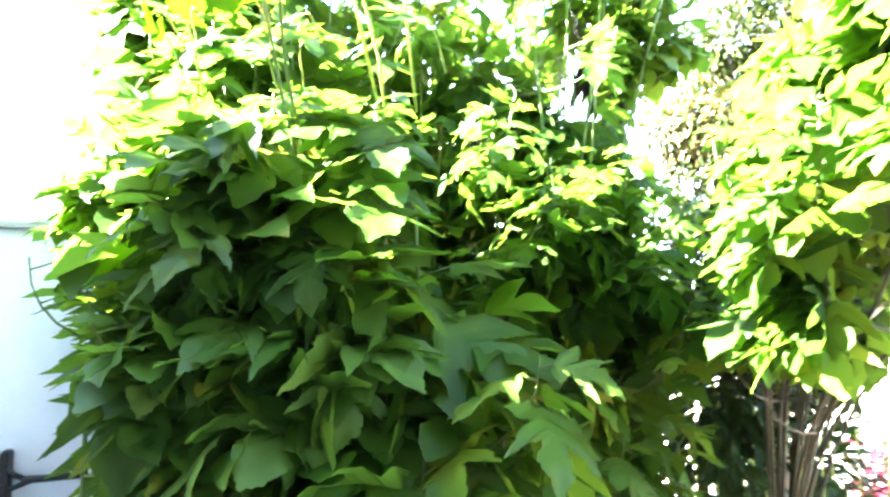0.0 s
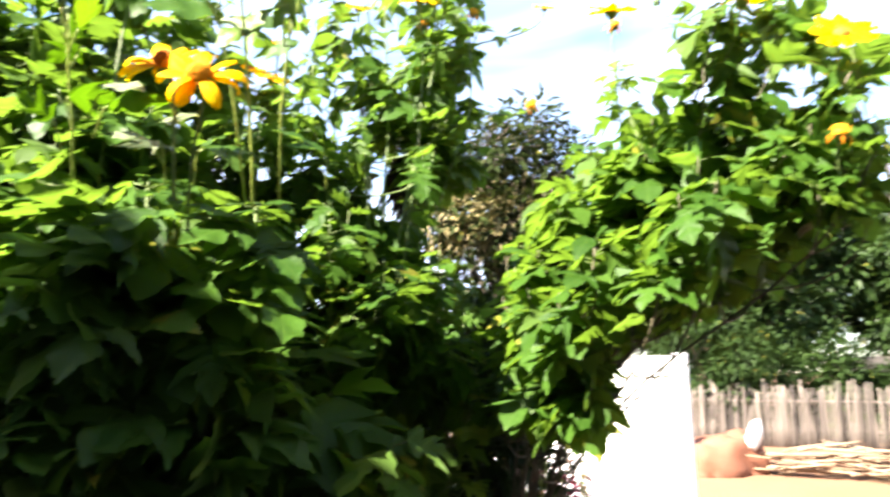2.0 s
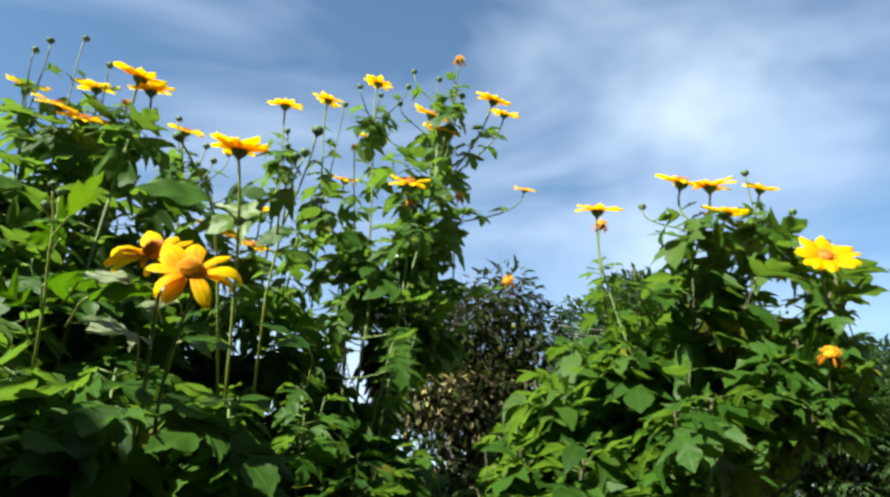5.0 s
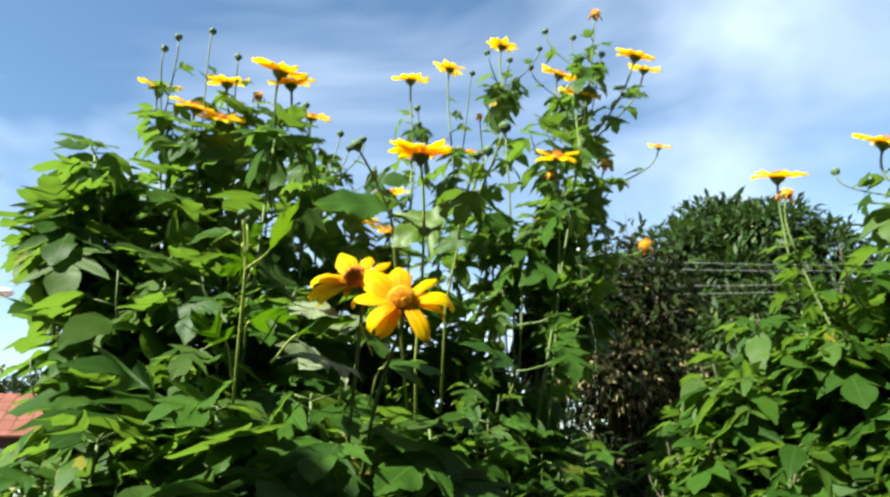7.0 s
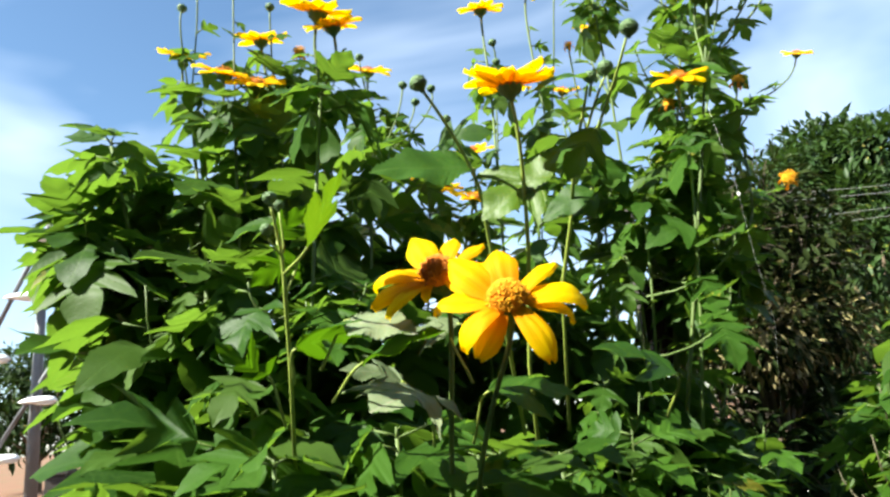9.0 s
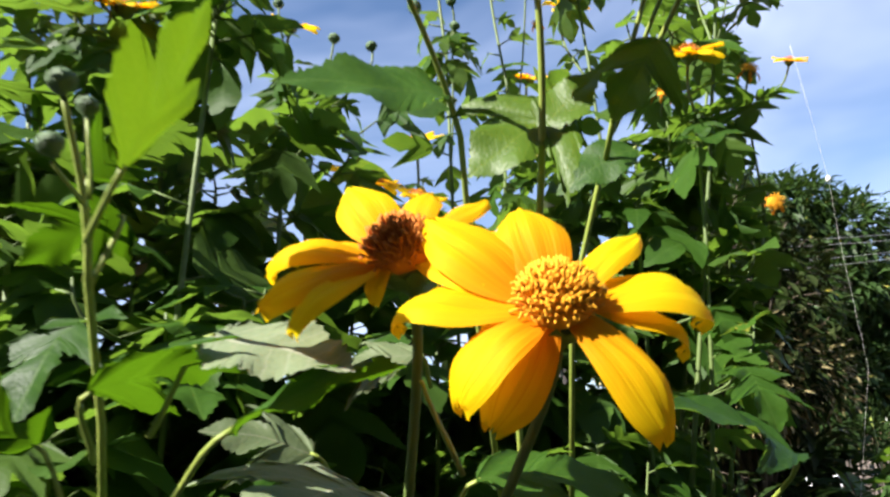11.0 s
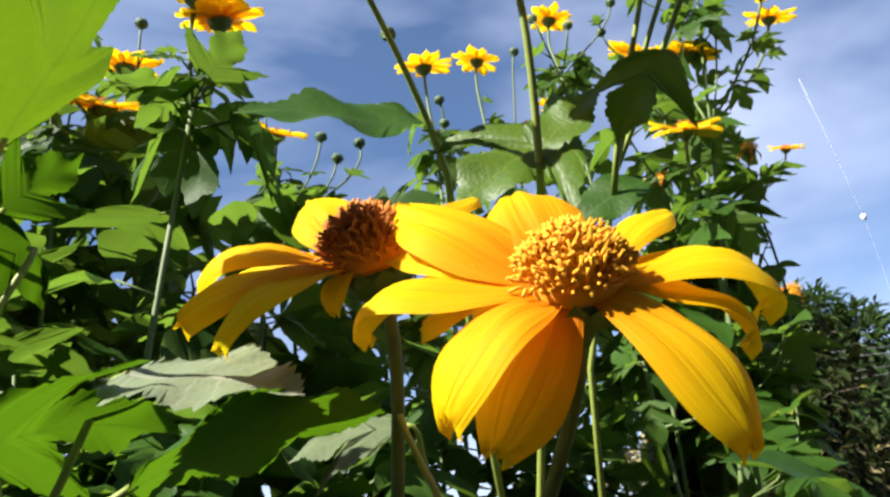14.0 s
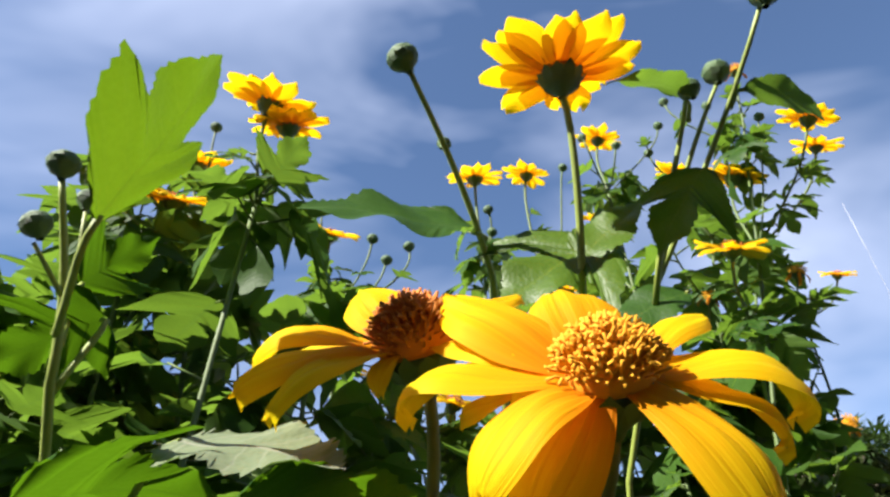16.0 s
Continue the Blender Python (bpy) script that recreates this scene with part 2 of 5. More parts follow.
BOARD = rough_material("white board paint", (0.74, 0.74, 0.73), (0.85, 0.85, 0.84), 5, 0.6, 0.2, 60, dist=0.003, stretch=(0.3, 1, 3))
STONE = rough_material("grey concrete", (0.26, 0.25, 0.24), (0.42, 0.41, 0.39), 5, 0.9, 0.5, 80, stain=(0.16, 0.16, 0.13))
IRON = rough_material("black iron", (0.012, 0.012, 0.013), (0.035, 0.034, 0.034), 20, 0.45, 0.3, 150, metal=0.6, dist=0.002)
STEEL = rough_material("galvanised steel", (0.085, 0.085, 0.092), (0.170, 0.170, 0.180), 6, 0.55, 0.2, 80, metal=0.5)
LAMP_SHELL = rough_material("white lamp shell", (0.66, 0.67, 0.68), (0.80, 0.81, 0.82), 4, 0.4, 0.1, 60)
STAKE = rough_material("weathered stake wood", (0.028, 0.021, 0.017), (0.135, 0.110, 0.090), 5, 0.85, 0.6, 50, stretch=(3, 3, 0.5), spread=1.1)
BRANCH = rough_material("dead branch wood", (0.085, 0.052, 0.032), (0.250, 0.165, 0.100), 6, 0.9, 0.5, 50, spread=0.6)
SOIL = rough_material("red soil", (0.110, 0.046, 0.021), (0.185, 0.088, 0.045), 0.8, 0.95, 0.6, 26, stain=(0.07, 0.085, 0.027), dist=0.03)
BOUNCE_SOIL = rough_material("dark bounce-cutting soil", (0.018, 0.014, 0.010), (0.050, 0.040, 0.028), 6, 0.95, 0.8, 50)
CLAY = rough_material("red clay", (0.11, 0.036, 0.017), (0.18, 0.066, 0.033), 5, 0.85, 0.5, 60, stain=(0.13, 0.06, 0.04))
PEACH = rough_material("peach plaster", (0.48, 0.27, 0.175), (0.58, 0.36, 0.25), 3, 0.85, 0.3, 60, stain=(0.36, 0.215, 0.15))
ROOF = rough_material("roof tile red", (0.105, 0.028, 0.016), (0.185, 0.058, 0.032), 3, 0.8, 0.4, 30, spread=0.5)
DARK = rough_material("dark weathered timber", (0.014, 0.011, 0.010), (0.046, 0.038, 0.033), 4, 0.9, 0.4, 40)
WIRE = rough_material("grey cable", (0.16, 0.16, 0.15), (0.26, 0.26, 0.25), 5, 0.6, 0.1, 50)
SACK = rough_material("white sack", (0.66, 0.65, 0.62), (0.80, 0.79, 0.76), 9, 0.8, 0.4, 90)
BEAD = rough_material("pale seed fluff", (0.60, 0.58, 0.54), (0.80, 0.78, 0.74), 80, 0.7, 0.2, 400)


# ---- building helpers ----
WORLD = {}


def place(ob, parent, m):
    """Puts ob at the world pose m, under parent if given."""
    ob.matrix_basis = m
    WORLD[ob.name] = m.copy()
    if parent is not None:
        ob.parent = parent
        ob.matrix_parent_inverse = WORLD[parent.name].inverted()
    return ob


def thing(name, at, label, category, group="", kind=""):
    ob = new(name)
    ob.empty_display_size = 0.05
    place(ob, None, Matrix.Translation(at))
    return tagged(ob, label, category, group, kind)


def mesh_of(name, verts, faces, mat, uvs=None, smooth=True):
    me = bpy.data.meshes.new(name)
    me.from_pydata([tuple(v) for v in verts], [], [tuple(f) for f in faces])
    me.materials.append(mat)
    if uvs is not None:
        idx = np.empty(len(me.loops), dtype=np.int32)
        me.loops.foreach_get("vertex_index", idx)
        layer = me.uv_layers.new(name="UVMap")
        layer.data.foreach_set("uv", np.asarray(uvs, dtype=np.float32)[idx].ravel())
    if smooth:
        me.polygons.foreach_set("use_smooth", np.ones(len(me.polygons), dtype=bool))
    me.update()
    return me


def part(name, bm, mat, parent, label="", m=None, smooth=False, kind=""):
    """Links a bmesh as one mesh object under a thing or part; vertices in world space unless m is given."""
    me = bpy.data.meshes.new(name)
    bm.to_mesh(me)
    bm.free()
    me.materials.append(mat)
    if smooth:
        me.polygons.foreach_set("use_smooth", np.ones(len(me.polygons), dtype=bool))
    if m is None:
        m = WORLD[parent.name] if parent is not None else Matrix()
        me.transform(m.inverted())
    ob = place(new(name, me), parent, m)
    return tagged(ob, label, kind=kind)


def tube(bm, pts, r0, r1, sides=6, swell=0.0, rng=None):
    """A tapered round tube through points, closed at both ends."""
    pts = [Vector(p) for p in pts]
    rings = []
    side = None
    for i, p in enumerate(pts):
        d = (pts[min(i + 1, len(pts) - 1)] - pts[max(i - 1, 0)]).normalized()
        if side is None:
            side = d.orthogonal().normalized()
        side = (side - d * side.dot(d)).normalized()
        up = d.cross(side)
        f = i / max(1, len(pts) - 1)
        r = r0 + (r1 - r0) * f
        if swell and rng:
            r *= 1 + rng.uniform(-swell, swell)
        rings.append([bm.verts.new(p + r * (math.cos(a) * side + math.sin(a) * up)) for a in (2 * math.pi * j / sides for j in range(sides))])
    for a, b in zip(rings, rings[1:]):
        for j in range(sides):
            bm.faces.new((a[j], a[(j + 1) % sides], b[(j + 1) % sides], b[j])).smooth = True
    bm.faces.new(rings[0][::-1])
    bm.faces.new(rings[-1])
    return bm


def box(bm, lo, hi, bevel=0.0, m=None):
    geom = bmesh.ops.create_cube(bm, size=1.0)["verts"]
    s = [hi[i] - lo[i] for i in range(3)]
    c = [(hi[i] + lo[i]) / 2 for i in range(3)]
    for v in geom:
        v.co = Vector((c[0] + v.co.x * s[0], c[1] + v.co.y * s[1], c[2] + v.co.z * s[2]))
    if bevel:
        es = list({e for v in geom for e in v.link_edges})
        out = bmesh.ops.bevel(bm, geom=es, offset=bevel, segments=2, affect="EDGES")
        geom = list({v for f in out["faces"] for v in f.verts} | {v for v in geom if v.is_valid})
    if m is not None:
        bmesh.ops.transform(bm, matrix=m, verts=[v for v in geom if v.is_valid])
    return bm


def bez(a, b, c, d, n):
    a, b, c, d = (Vector(p) for p in (a, b, c, d))
    out = []
    for i in range(n + 1):
        t = i / n
        out.append((1 - t) ** 3 * a + 3 * t * (1 - t) ** 2 * b + 3 * t * t * (1 - t) * c + t**3 * d)
    return out


def frame_of(at, along, normal, size):
    """A pose whose y runs along a direction and whose z is nearest to the given normal."""
    y = Vector(along).normalized()
    z = Vector(normal) - y * Vector(normal).dot(y)
    z = z.normalized() if z.length > 1e-4 else y.orthogonal().normalized()
    x = y.cross(z)
    m = Matrix.Identity(4)
    for i, v in enumerate((x, y, z)):
        for r in range(3):
            m[r][i] = v[r] * size
    m.translation = Vector(at)
    return m


# ---- leaves ----
LOBES = {
    "three": ((0, 0), (0.08, 0.01), (0.18, 0.10), (0.30, 0.24), (0.41, 0.42), (0.54, 0.70), (0.32, 0.55), (0.135, 0.45), (0.215, 0.62), (0.19, 0.78), (0.075, 0.92), (0, 1.02)),
    "five": ((0, 0), (0.07, 0.00), (0.18, 0.06), (0.48, 0.20), (0.30, 0.26), (0.175, 0.29), (0.37, 0.45), (0.55, 0.74), (0.33, 0.60), (0.125, 0.49), (0.205, 0.65), (0.18, 0.81), (0.07, 0.93), (0, 1.02)),
    "broad": ((0, 0), (0.07, 0.02), (0.18, 0.12), (0.31, 0.27), (0.40, 0.43), (0.44, 0.62), (0.35, 0.60), (0.22, 0.54), (0.225, 0.66), (0.18, 0.80), (0.08, 0.93), (0, 1)),
    "plain": ((0, 0), (0.07, 0.02), (0.17, 0.12), (0.25, 0.28), (0.26, 0.44), (0.22, 0.60), (0.14, 0.78), (0.055, 0.93), (0, 1)),
}


def leaf_data(shape, sub, rng, fold=0.25, droop=0.35, side_droop=0.6, ripple=0.02, teeth=0.009, lop=1.0, halves=2):
    """Vertices, faces and UVs of one leaf: unit length along +y, upper side +z."""
    out, smooth_out = [], []
    wide = 1.0 if shape == "plain" else 1.16
    ctrl = [(x * wide, y) for x, y in LOBES[shape]]
    for i in range(len(ctrl) - 1):
        (x0, y0), (x1, y1) = ctrl[i], ctrl[i + 1]
        for j in range(sub):
            f = j / sub
            x, y = x0 + (x1 - x0) * f, y0 + (y1 - y0) * f
            smooth_out.append((x, y))
            if x > 0.01 and j:
                x += teeth * (1 if j % 2 else -1) + rng.uniform(-0.006, 0.006)
            out.append((x, y))
    out.append(ctrl[-1])
    smooth_out.append(ctrl[-1])
    n = len(out)
    ph = rng.uniform(0, 6)
    skew = rng.uniform(-0.08, 0.08)

    def height(x, y):
        ax = abs(x)
        z = fold * ax - side_droop * ax * ax * 1.6 - droop * y * y + 0.06 * y
        z += ripple * math.sin(14 * (y - 0.5 * ax) + ph) * min(1, ax * 6) + 0.4 * ripple * math.sin(31 * ax + 9 * y + ph)
        return z + skew * x * y

    verts, uvs, faces = [], [], []

    def add(x, y):
        verts.append((x, y - 0.12 * abs(height(0, y)), height(x, y)))
        uvs.append((x + 0.5, y))
        return len(verts) - 1

    mid = [add(0, max(0, min(1, y - 0.75 * x))) for x, y in smooth_out]
    for sgn in (1, -1):
        k = lop if sgn > 0 else 1.0
        inner = [add(sgn * k * x * 0.55, max(0, min(1, y - 0.34 * x))) for x, y in smooth_out] if halves == 2 else mid
        edge = [add(sgn * k * x * rng.uniform(0.985, 1.015), y) for x, y in out]
        for i in range(n - 1):
            a, b = (i, i + 1) if sgn > 0 else (i + 1, i)
            if halves == 2:
                faces.append((mid[a], inner[a], inner[b], mid[b]))
            faces.append((inner[a], edge[a], edge[b], inner[b]))
    return np.array(verts), faces, np.array(uvs)


rng = random.Random(11)
LEAF_KINDS = []
for shape_name in ("three", "five", "three", "plain", "five", "three", "three", "five"):
    LEAF_KINDS.append((shape_name, rng.uniform(0.10, 0.32), rng.uniform(0.12, 0.45), rng.uniform(0.10, 0.38), rng.uniform(0.022, 0.045)))
LEAF_FINE = [leaf_data(s, 4, random.Random(i), f, d, sd, r, 0.014) for i, (s, f, d, sd, r) in enumerate(LEAF_KINDS)]
LEAF_LOW = [leaf_data(s, 2, random.Random(i), f, d, sd, r, 0.022, halves=1) for i, (s, f, d, sd, r) in enumerate(LEAF_KINDS)]
LEAF_COARSE = [leaf_data(s, 1, random.Random(i), f, d, sd, r, halves=1) for i, (s, f, d, sd, r) in enumerate(LEAF_KINDS)]
LEAF_MESH = [mesh_of("leaf", v, f, LEAF, uv) for v, f, uv in LEAF_FINE]


def joined(name, base, placed, mat, parent, label="", kind="stuff"):
    """One mesh of many copies of base shapes; placed: (pose, number of the shape)."""
    vs, fs, us, off = [], [], [], 0
    for m, i in placed:
        v, f, uv = base[i]
        a = np.array(m)
        vs.append(v @ a[:3, :3].T + a[:3, 3])
        us.append(uv)
        fs.extend(tuple(j + off for j in q) for q in f)
        off += len(v)
    if not vs:
        return None
    me = mesh_of(name, np.concatenate(vs), fs, mat, np.concatenate(us))
    m = WORLD[parent.name] if parent is not None else Matrix()
    me.transform(m.inverted())
    ob = place(new(name, me), parent, m)
    return tagged(ob, label, kind=kind)


# ---- flower heads ----
def petal_mesh(bend=0.6, width=0.42, lift=0.15, ridge=0.02, curl=0.06, seed=0, mat=None, rows=10, cols=6, power=1.4, twist=0.0, notch=0.05):
    """One ray petal: unit length along +y, upper side +z, bending down along its length."""
    r = random.Random(seed)
    path, y, z = [], 0.0, 0.0
    for i in range(rows + 1):
        v = i / rows
        path.append((y, z))
        ang = lift - bend * v**power
        y, z = y + math.cos(ang) / rows, z + math.sin(ang) / rows
    ph = r.uniform(0, 6)
    verts, uvs, faces = [], [], []
    for i in range(rows + 1):
        v = i / rows
        w = width / 2 * (0.30 + 0.70 * math.sin(math.pi * min(1, v * 0.88 + 0.04)) ** 0.8) * (1 - 0.66 * (max(0, v - 0.62) / 0.38) ** 1.9)
        for j in range(cols + 1):
            u = 2 * j / cols - 1
            yy, zz = path[i]
            zz += ridge * math.cos(3 * math.pi * u) * min(1, v * 3) - curl * u * u * v + 0.014 * math.sin(9 * v + ph + 2 * u)
            zz += twist * u * v * v * w
            tip = notch * (0.5 + 0.5 * math.cos(3 * math.pi * u)) * (1 if v > 0.99 else 0) + 0.05 * u * u * (v > 0.99)
            verts.append((u * w, yy - tip, zz))
            uvs.append((j / cols, v))
    for i in range(rows):
        for j in range(cols):
            a = i * (cols + 1) + j
            faces.append((a, a + 1, a + cols + 2, a + cols + 1))
    return mesh_of("petal", verts, faces, mat or PETAL, uvs)


def disc_mesh(r, florets, size, mat, seed, dome=0.62):
    """The flower's middle: a dome set with small upright florets in a spiral."""
    rn = random.Random(seed)
    bm = bmesh.new()
    bmesh.ops.create_uvsphere(bm, u_segments=14, v_segments=8, radius=r)
    for v in bm.verts:
        v.co.z *= dome if v.co.z > 0 else 0.35
    for f in bm.faces:
        f.smooth = True
    for i in range(florets):
        f = (i + 0.5) / florets
        th, rad = i * 2.39996, r * math.sqrt(f) * 1.02
        zz = dome * math.sqrt(max(0.0, r * r - (rad * 0.97) ** 2))
        p = Vector((rad * math.cos(th), rad * math.sin(th), zz))
        d = Vector((p.x, p.y, zz / dome + 0.25 * r)).normalized()
        d = (d + Vector([rn.uniform(-0.3, 0.3) for _ in range(3)])).normalized()
        ln = size * rn.uniform(0.7, 1.35)
        bend = Vector([rn.uniform(-0.35, 0.35) for _ in range(3)])
        tube(bm, [p - d * size * 0.2, p + d * ln * 0.55, p + (d + bend).normalized() * ln], size * 0.085, size * 0.12, 4)
    me = bpy.data.meshes.new("disc")
    bm.to_mesh(me)
    bm.free()
    me.materials.append(mat)
    return me


def calyx_mesh(r, seed):
    """The green cup under the head, with overlapping bracts."""
    rn = random.Random(seed)
    bm = bmesh.new()
    prof = ((0.22, -1.35), (0.34, -1.1), (0.72, -0.75), (0.98, -0.35), (1.0, -0.02), (0.8, 0.02))
    rings = [[bm.verts.new((r * a * math.cos(t), r * a * math.sin(t), r * z)) for t in (2 * math.pi * j / 12 for j in range(12))] for a, z in prof]
    for p, q in zip(rings, rings[1:]):
        for j in range(12):
            bm.faces.new((p[j], p[(j + 1) % 12], q[(j + 1) % 12], q[j])).smooth = True
    for j in range(11):
        t = 2 * math.pi * j / 11 + rn.uniform(-0.1, 0.1)
        o, s = Vector((math.cos(t), math.sin(t), 0)), Vector((-math.sin(t), math.cos(t), 0))
        w, out = 0.34 * r, rn.uniform(1.1, 1.35)
        row = [bm.verts.new(v) for v in (o * r * 0.8 + s * w + Vector((0, 0, -0.7 * r)), o * r * 0.8 - s * w + Vector((0, 0, -0.7 * r)), o * r * 1.1 - s * w * 0.8 + Vector((0, 0, -0.15 * r)), o * r * 1.1 + s * w * 0.8 + Vector((0, 0, -0.15 * r)), o * r * out + Vector((0, 0, rn.uniform(0.0, 0.25) * r)))]
        bm.faces.new((row[0], row[1], row[2], row[3]))
        bm.faces.new((row[3], row[2], row[4]))
    me = bpy.data.meshes.new("calyx")
    bm.to_mesh(me)
    bm.free()
    me.materials.append(CALYX)
    return me


def bud_mesh(seed):
    """A closed bud, radius 1: a round head wrapped in green bracts, tapering to its stalk."""
    rn = random.Random(seed)
    bm = bmesh.new()
    prof = ((0.26, -1.25), (0.36, -1.0), (0.75, -0.72), (0.98, -0.3), (1.0, 0.1), (0.86, 0.5), (0.55, 0.8), (0.2, 0.92))
    rings = [[bm.verts.new((a * math.cos(t), a * math.sin(t), z)) for t in (2 * math.pi * j / 12 for j in range(12))] for a, z in prof]
    for p, q in zip(rings, rings[1:]):
        for j in range(12):
            bm.faces.new((p[j], p[(j + 1) % 12], q[(j + 1) % 12], q[j])).smooth = True
    bm.faces.new(rings[-1])
    for row, (z0, z1, rad) in enumerate(((-0.7, 0.15, 1.04), (-0.3, 0.6, 1.06), (0.1, 0.95, 0.98))):
        for j in range(7):
            t = 2 * math.pi * (j + row * 0.5) / 7 + rn.uniform(-0.1, 0.1)
            o, s = Vector((math.cos(t), math.sin(t), 0)), Vector((-math.sin(t), math.cos(t), 0))
            k0, k1 = math.sqrt(max(0.05, 1 - z0 * z0)), math.sqrt(max(0.03, 1 - min(0.98, z1) ** 2))
            zm = (z0 + z1) / 2
            km = math.sqrt(max(0.05, 1 - zm * zm))
            a, b = [bm.verts.new(o * rad * k0 + s * q + Vector((0, 0, z0))) for q in (0.36, -0.36)]
            c, d = [bm.verts.new(o * rad * km * 1.04 + s * q + Vector((0, 0, zm))) for q in (-0.34, 0.34)]
            e = bm.verts.new(o * rad * k1 * 1.06 + Vector((0, 0, z1)))
            bm.faces.new((a, b, c, d))
            bm.faces.new((d, c, e))
    me = bpy.data.meshes.new("bud")
    bm.to_mesh(me)
    bm.free()
    me.materials.append(CALYX)
    return me


PETAL_BANK = [petal_mesh(bend=0.15 + 0.16 * i, width=0.50 + 0.03 * (i % 3), lift=0.25, seed=i, mat=PETAL_BACKLIT, rows=7, cols=4) for i in range(7)]
PETAL_OLD_BANK = [petal_mesh(bend=0.9 + 0.3 * i, width=0.30, lift=0.1, curl=0.2, seed=20 + i, mat=PETAL_OLD, rows=6, cols=4, twist=0.6) for i in range(4)]
DISC_BANK = [disc_mesh(0.30, 46, 0.10, DISC, i) for i in range(3)]
DISC_OLD_BANK = [disc_mesh(0.34, 60, 0.16, FLORET, 5 + i, 0.8) for i in range(2)]
CALYX_BANK = [calyx_mesh(0.29, i) for i in range(2)]
BUD_BANK = [bud_mesh(i) for i in range(3)]


def spin(normal):
    return Vector((0, 0, 1)).rotation_difference(Vector(normal).normalized()).to_matrix().to_4x4()


def flower(shrub, at, normal, size, seed, old=False, petals=12, droop=0, cup=0.0):
    """A flower head with its petals and calyx; size: the length of a petal. Returns where its stalk begins."""
    r = random.Random(seed)
    m = Matrix.Translation(at) @ spin(normal) @ Matrix.Rotation(r.uniform(0, 6), 4, "Z") @ Matrix.Scale(size, 4)
    head = place(new("flower", r.choice(DISC_OLD_BANK if old else DISC_BANK)), shrub, m)
    tagged(head, "spent orange flower head" if old else "open yellow flower head")
    place(new("calyx", r.choice(CALYX_BANK)), head, m @ Matrix.Translation((0, 0, -0.03)))
    count = petals if not old else min(petals, 5)
    for i in range(count):
        a = 2 * math.pi * i / count + r.uniform(-0.13, 0.13)
        tilt = cup + r.uniform(-0.18, 0.16) - (0.5 if old else 0.0)
        pm = m @ Matrix.Rotation(a, 4, "Z") @ Matrix.Translation((0, 0.22, 0.0)) @ Matrix.Rotation(tilt, 4, "X") @ Matrix.Rotation(r.uniform(-0.25, 0.25), 4, "Y")
        bank = PETAL_OLD_BANK if old else PETAL_BANK
        pick = bank[min(len(bank) - 1, max(0, r.randrange(0, 4) + (0 if old else droop)))]
        place(new("petal", pick), head, pm @ Matrix.Scale(r.uniform(0.88, 1.1) * (0.6 if old else 1), 4))
    return Vector(at) - Vector(normal).normalized() * size * 0.38


def bud(shrub, at, normal, radius, seed):
    m = Matrix.Translation(at) @ spin(normal) @ Matrix.Rotation(seed, 4, "Z") @ Matrix.Scale(radius, 4)
    place(new("bud", BUD_BANK[seed % 3]), shrub, m)
    return Vector(at) - Vector(normal).normalized() * radius * 1.15


def stalk(shrub, pts, r0, r1, name="stem", sides=6, mat=None):
    return part(name, tube(bmesh.new(), pts, r0, r1, sides), mat or STEM, shrub, smooth=False)


def hero_leaf(shrub, base, tip, normal, kind, width=1.0, stem_to=None, seed=0, fold=0.3, droop=0.3, side_droop=0.5, lop=1.0, mat=None, ripple=0.024, teeth=0.0075):
    """A leaf from its base to its tip, with its upper side towards normal and a short stalk."""
    v, f, uv = leaf_data(kind, 6, random.Random(seed), fold, droop, side_droop, ripple, teeth, lop)
    b, t = Vector(base), Vector(tip)
    m = frame_of(b, t - b, normal, (t - b).length)
    m = m @ Matrix.Diagonal((width, 1, 1, 1))
    ob = place(new("leaf", mesh_of("leaf", v, f, mat or LEAF, uv)), shrub, m)
    if stem_to is not None:
        s = Vector(stem_to)
        stalk(shrub, bez(b + (t - b) * 0.03, b - (t - b) * 0.15, (b + s) / 2, s, 5), 0.0013, 0.0017, "leaf_stalk", 5)
    return ob


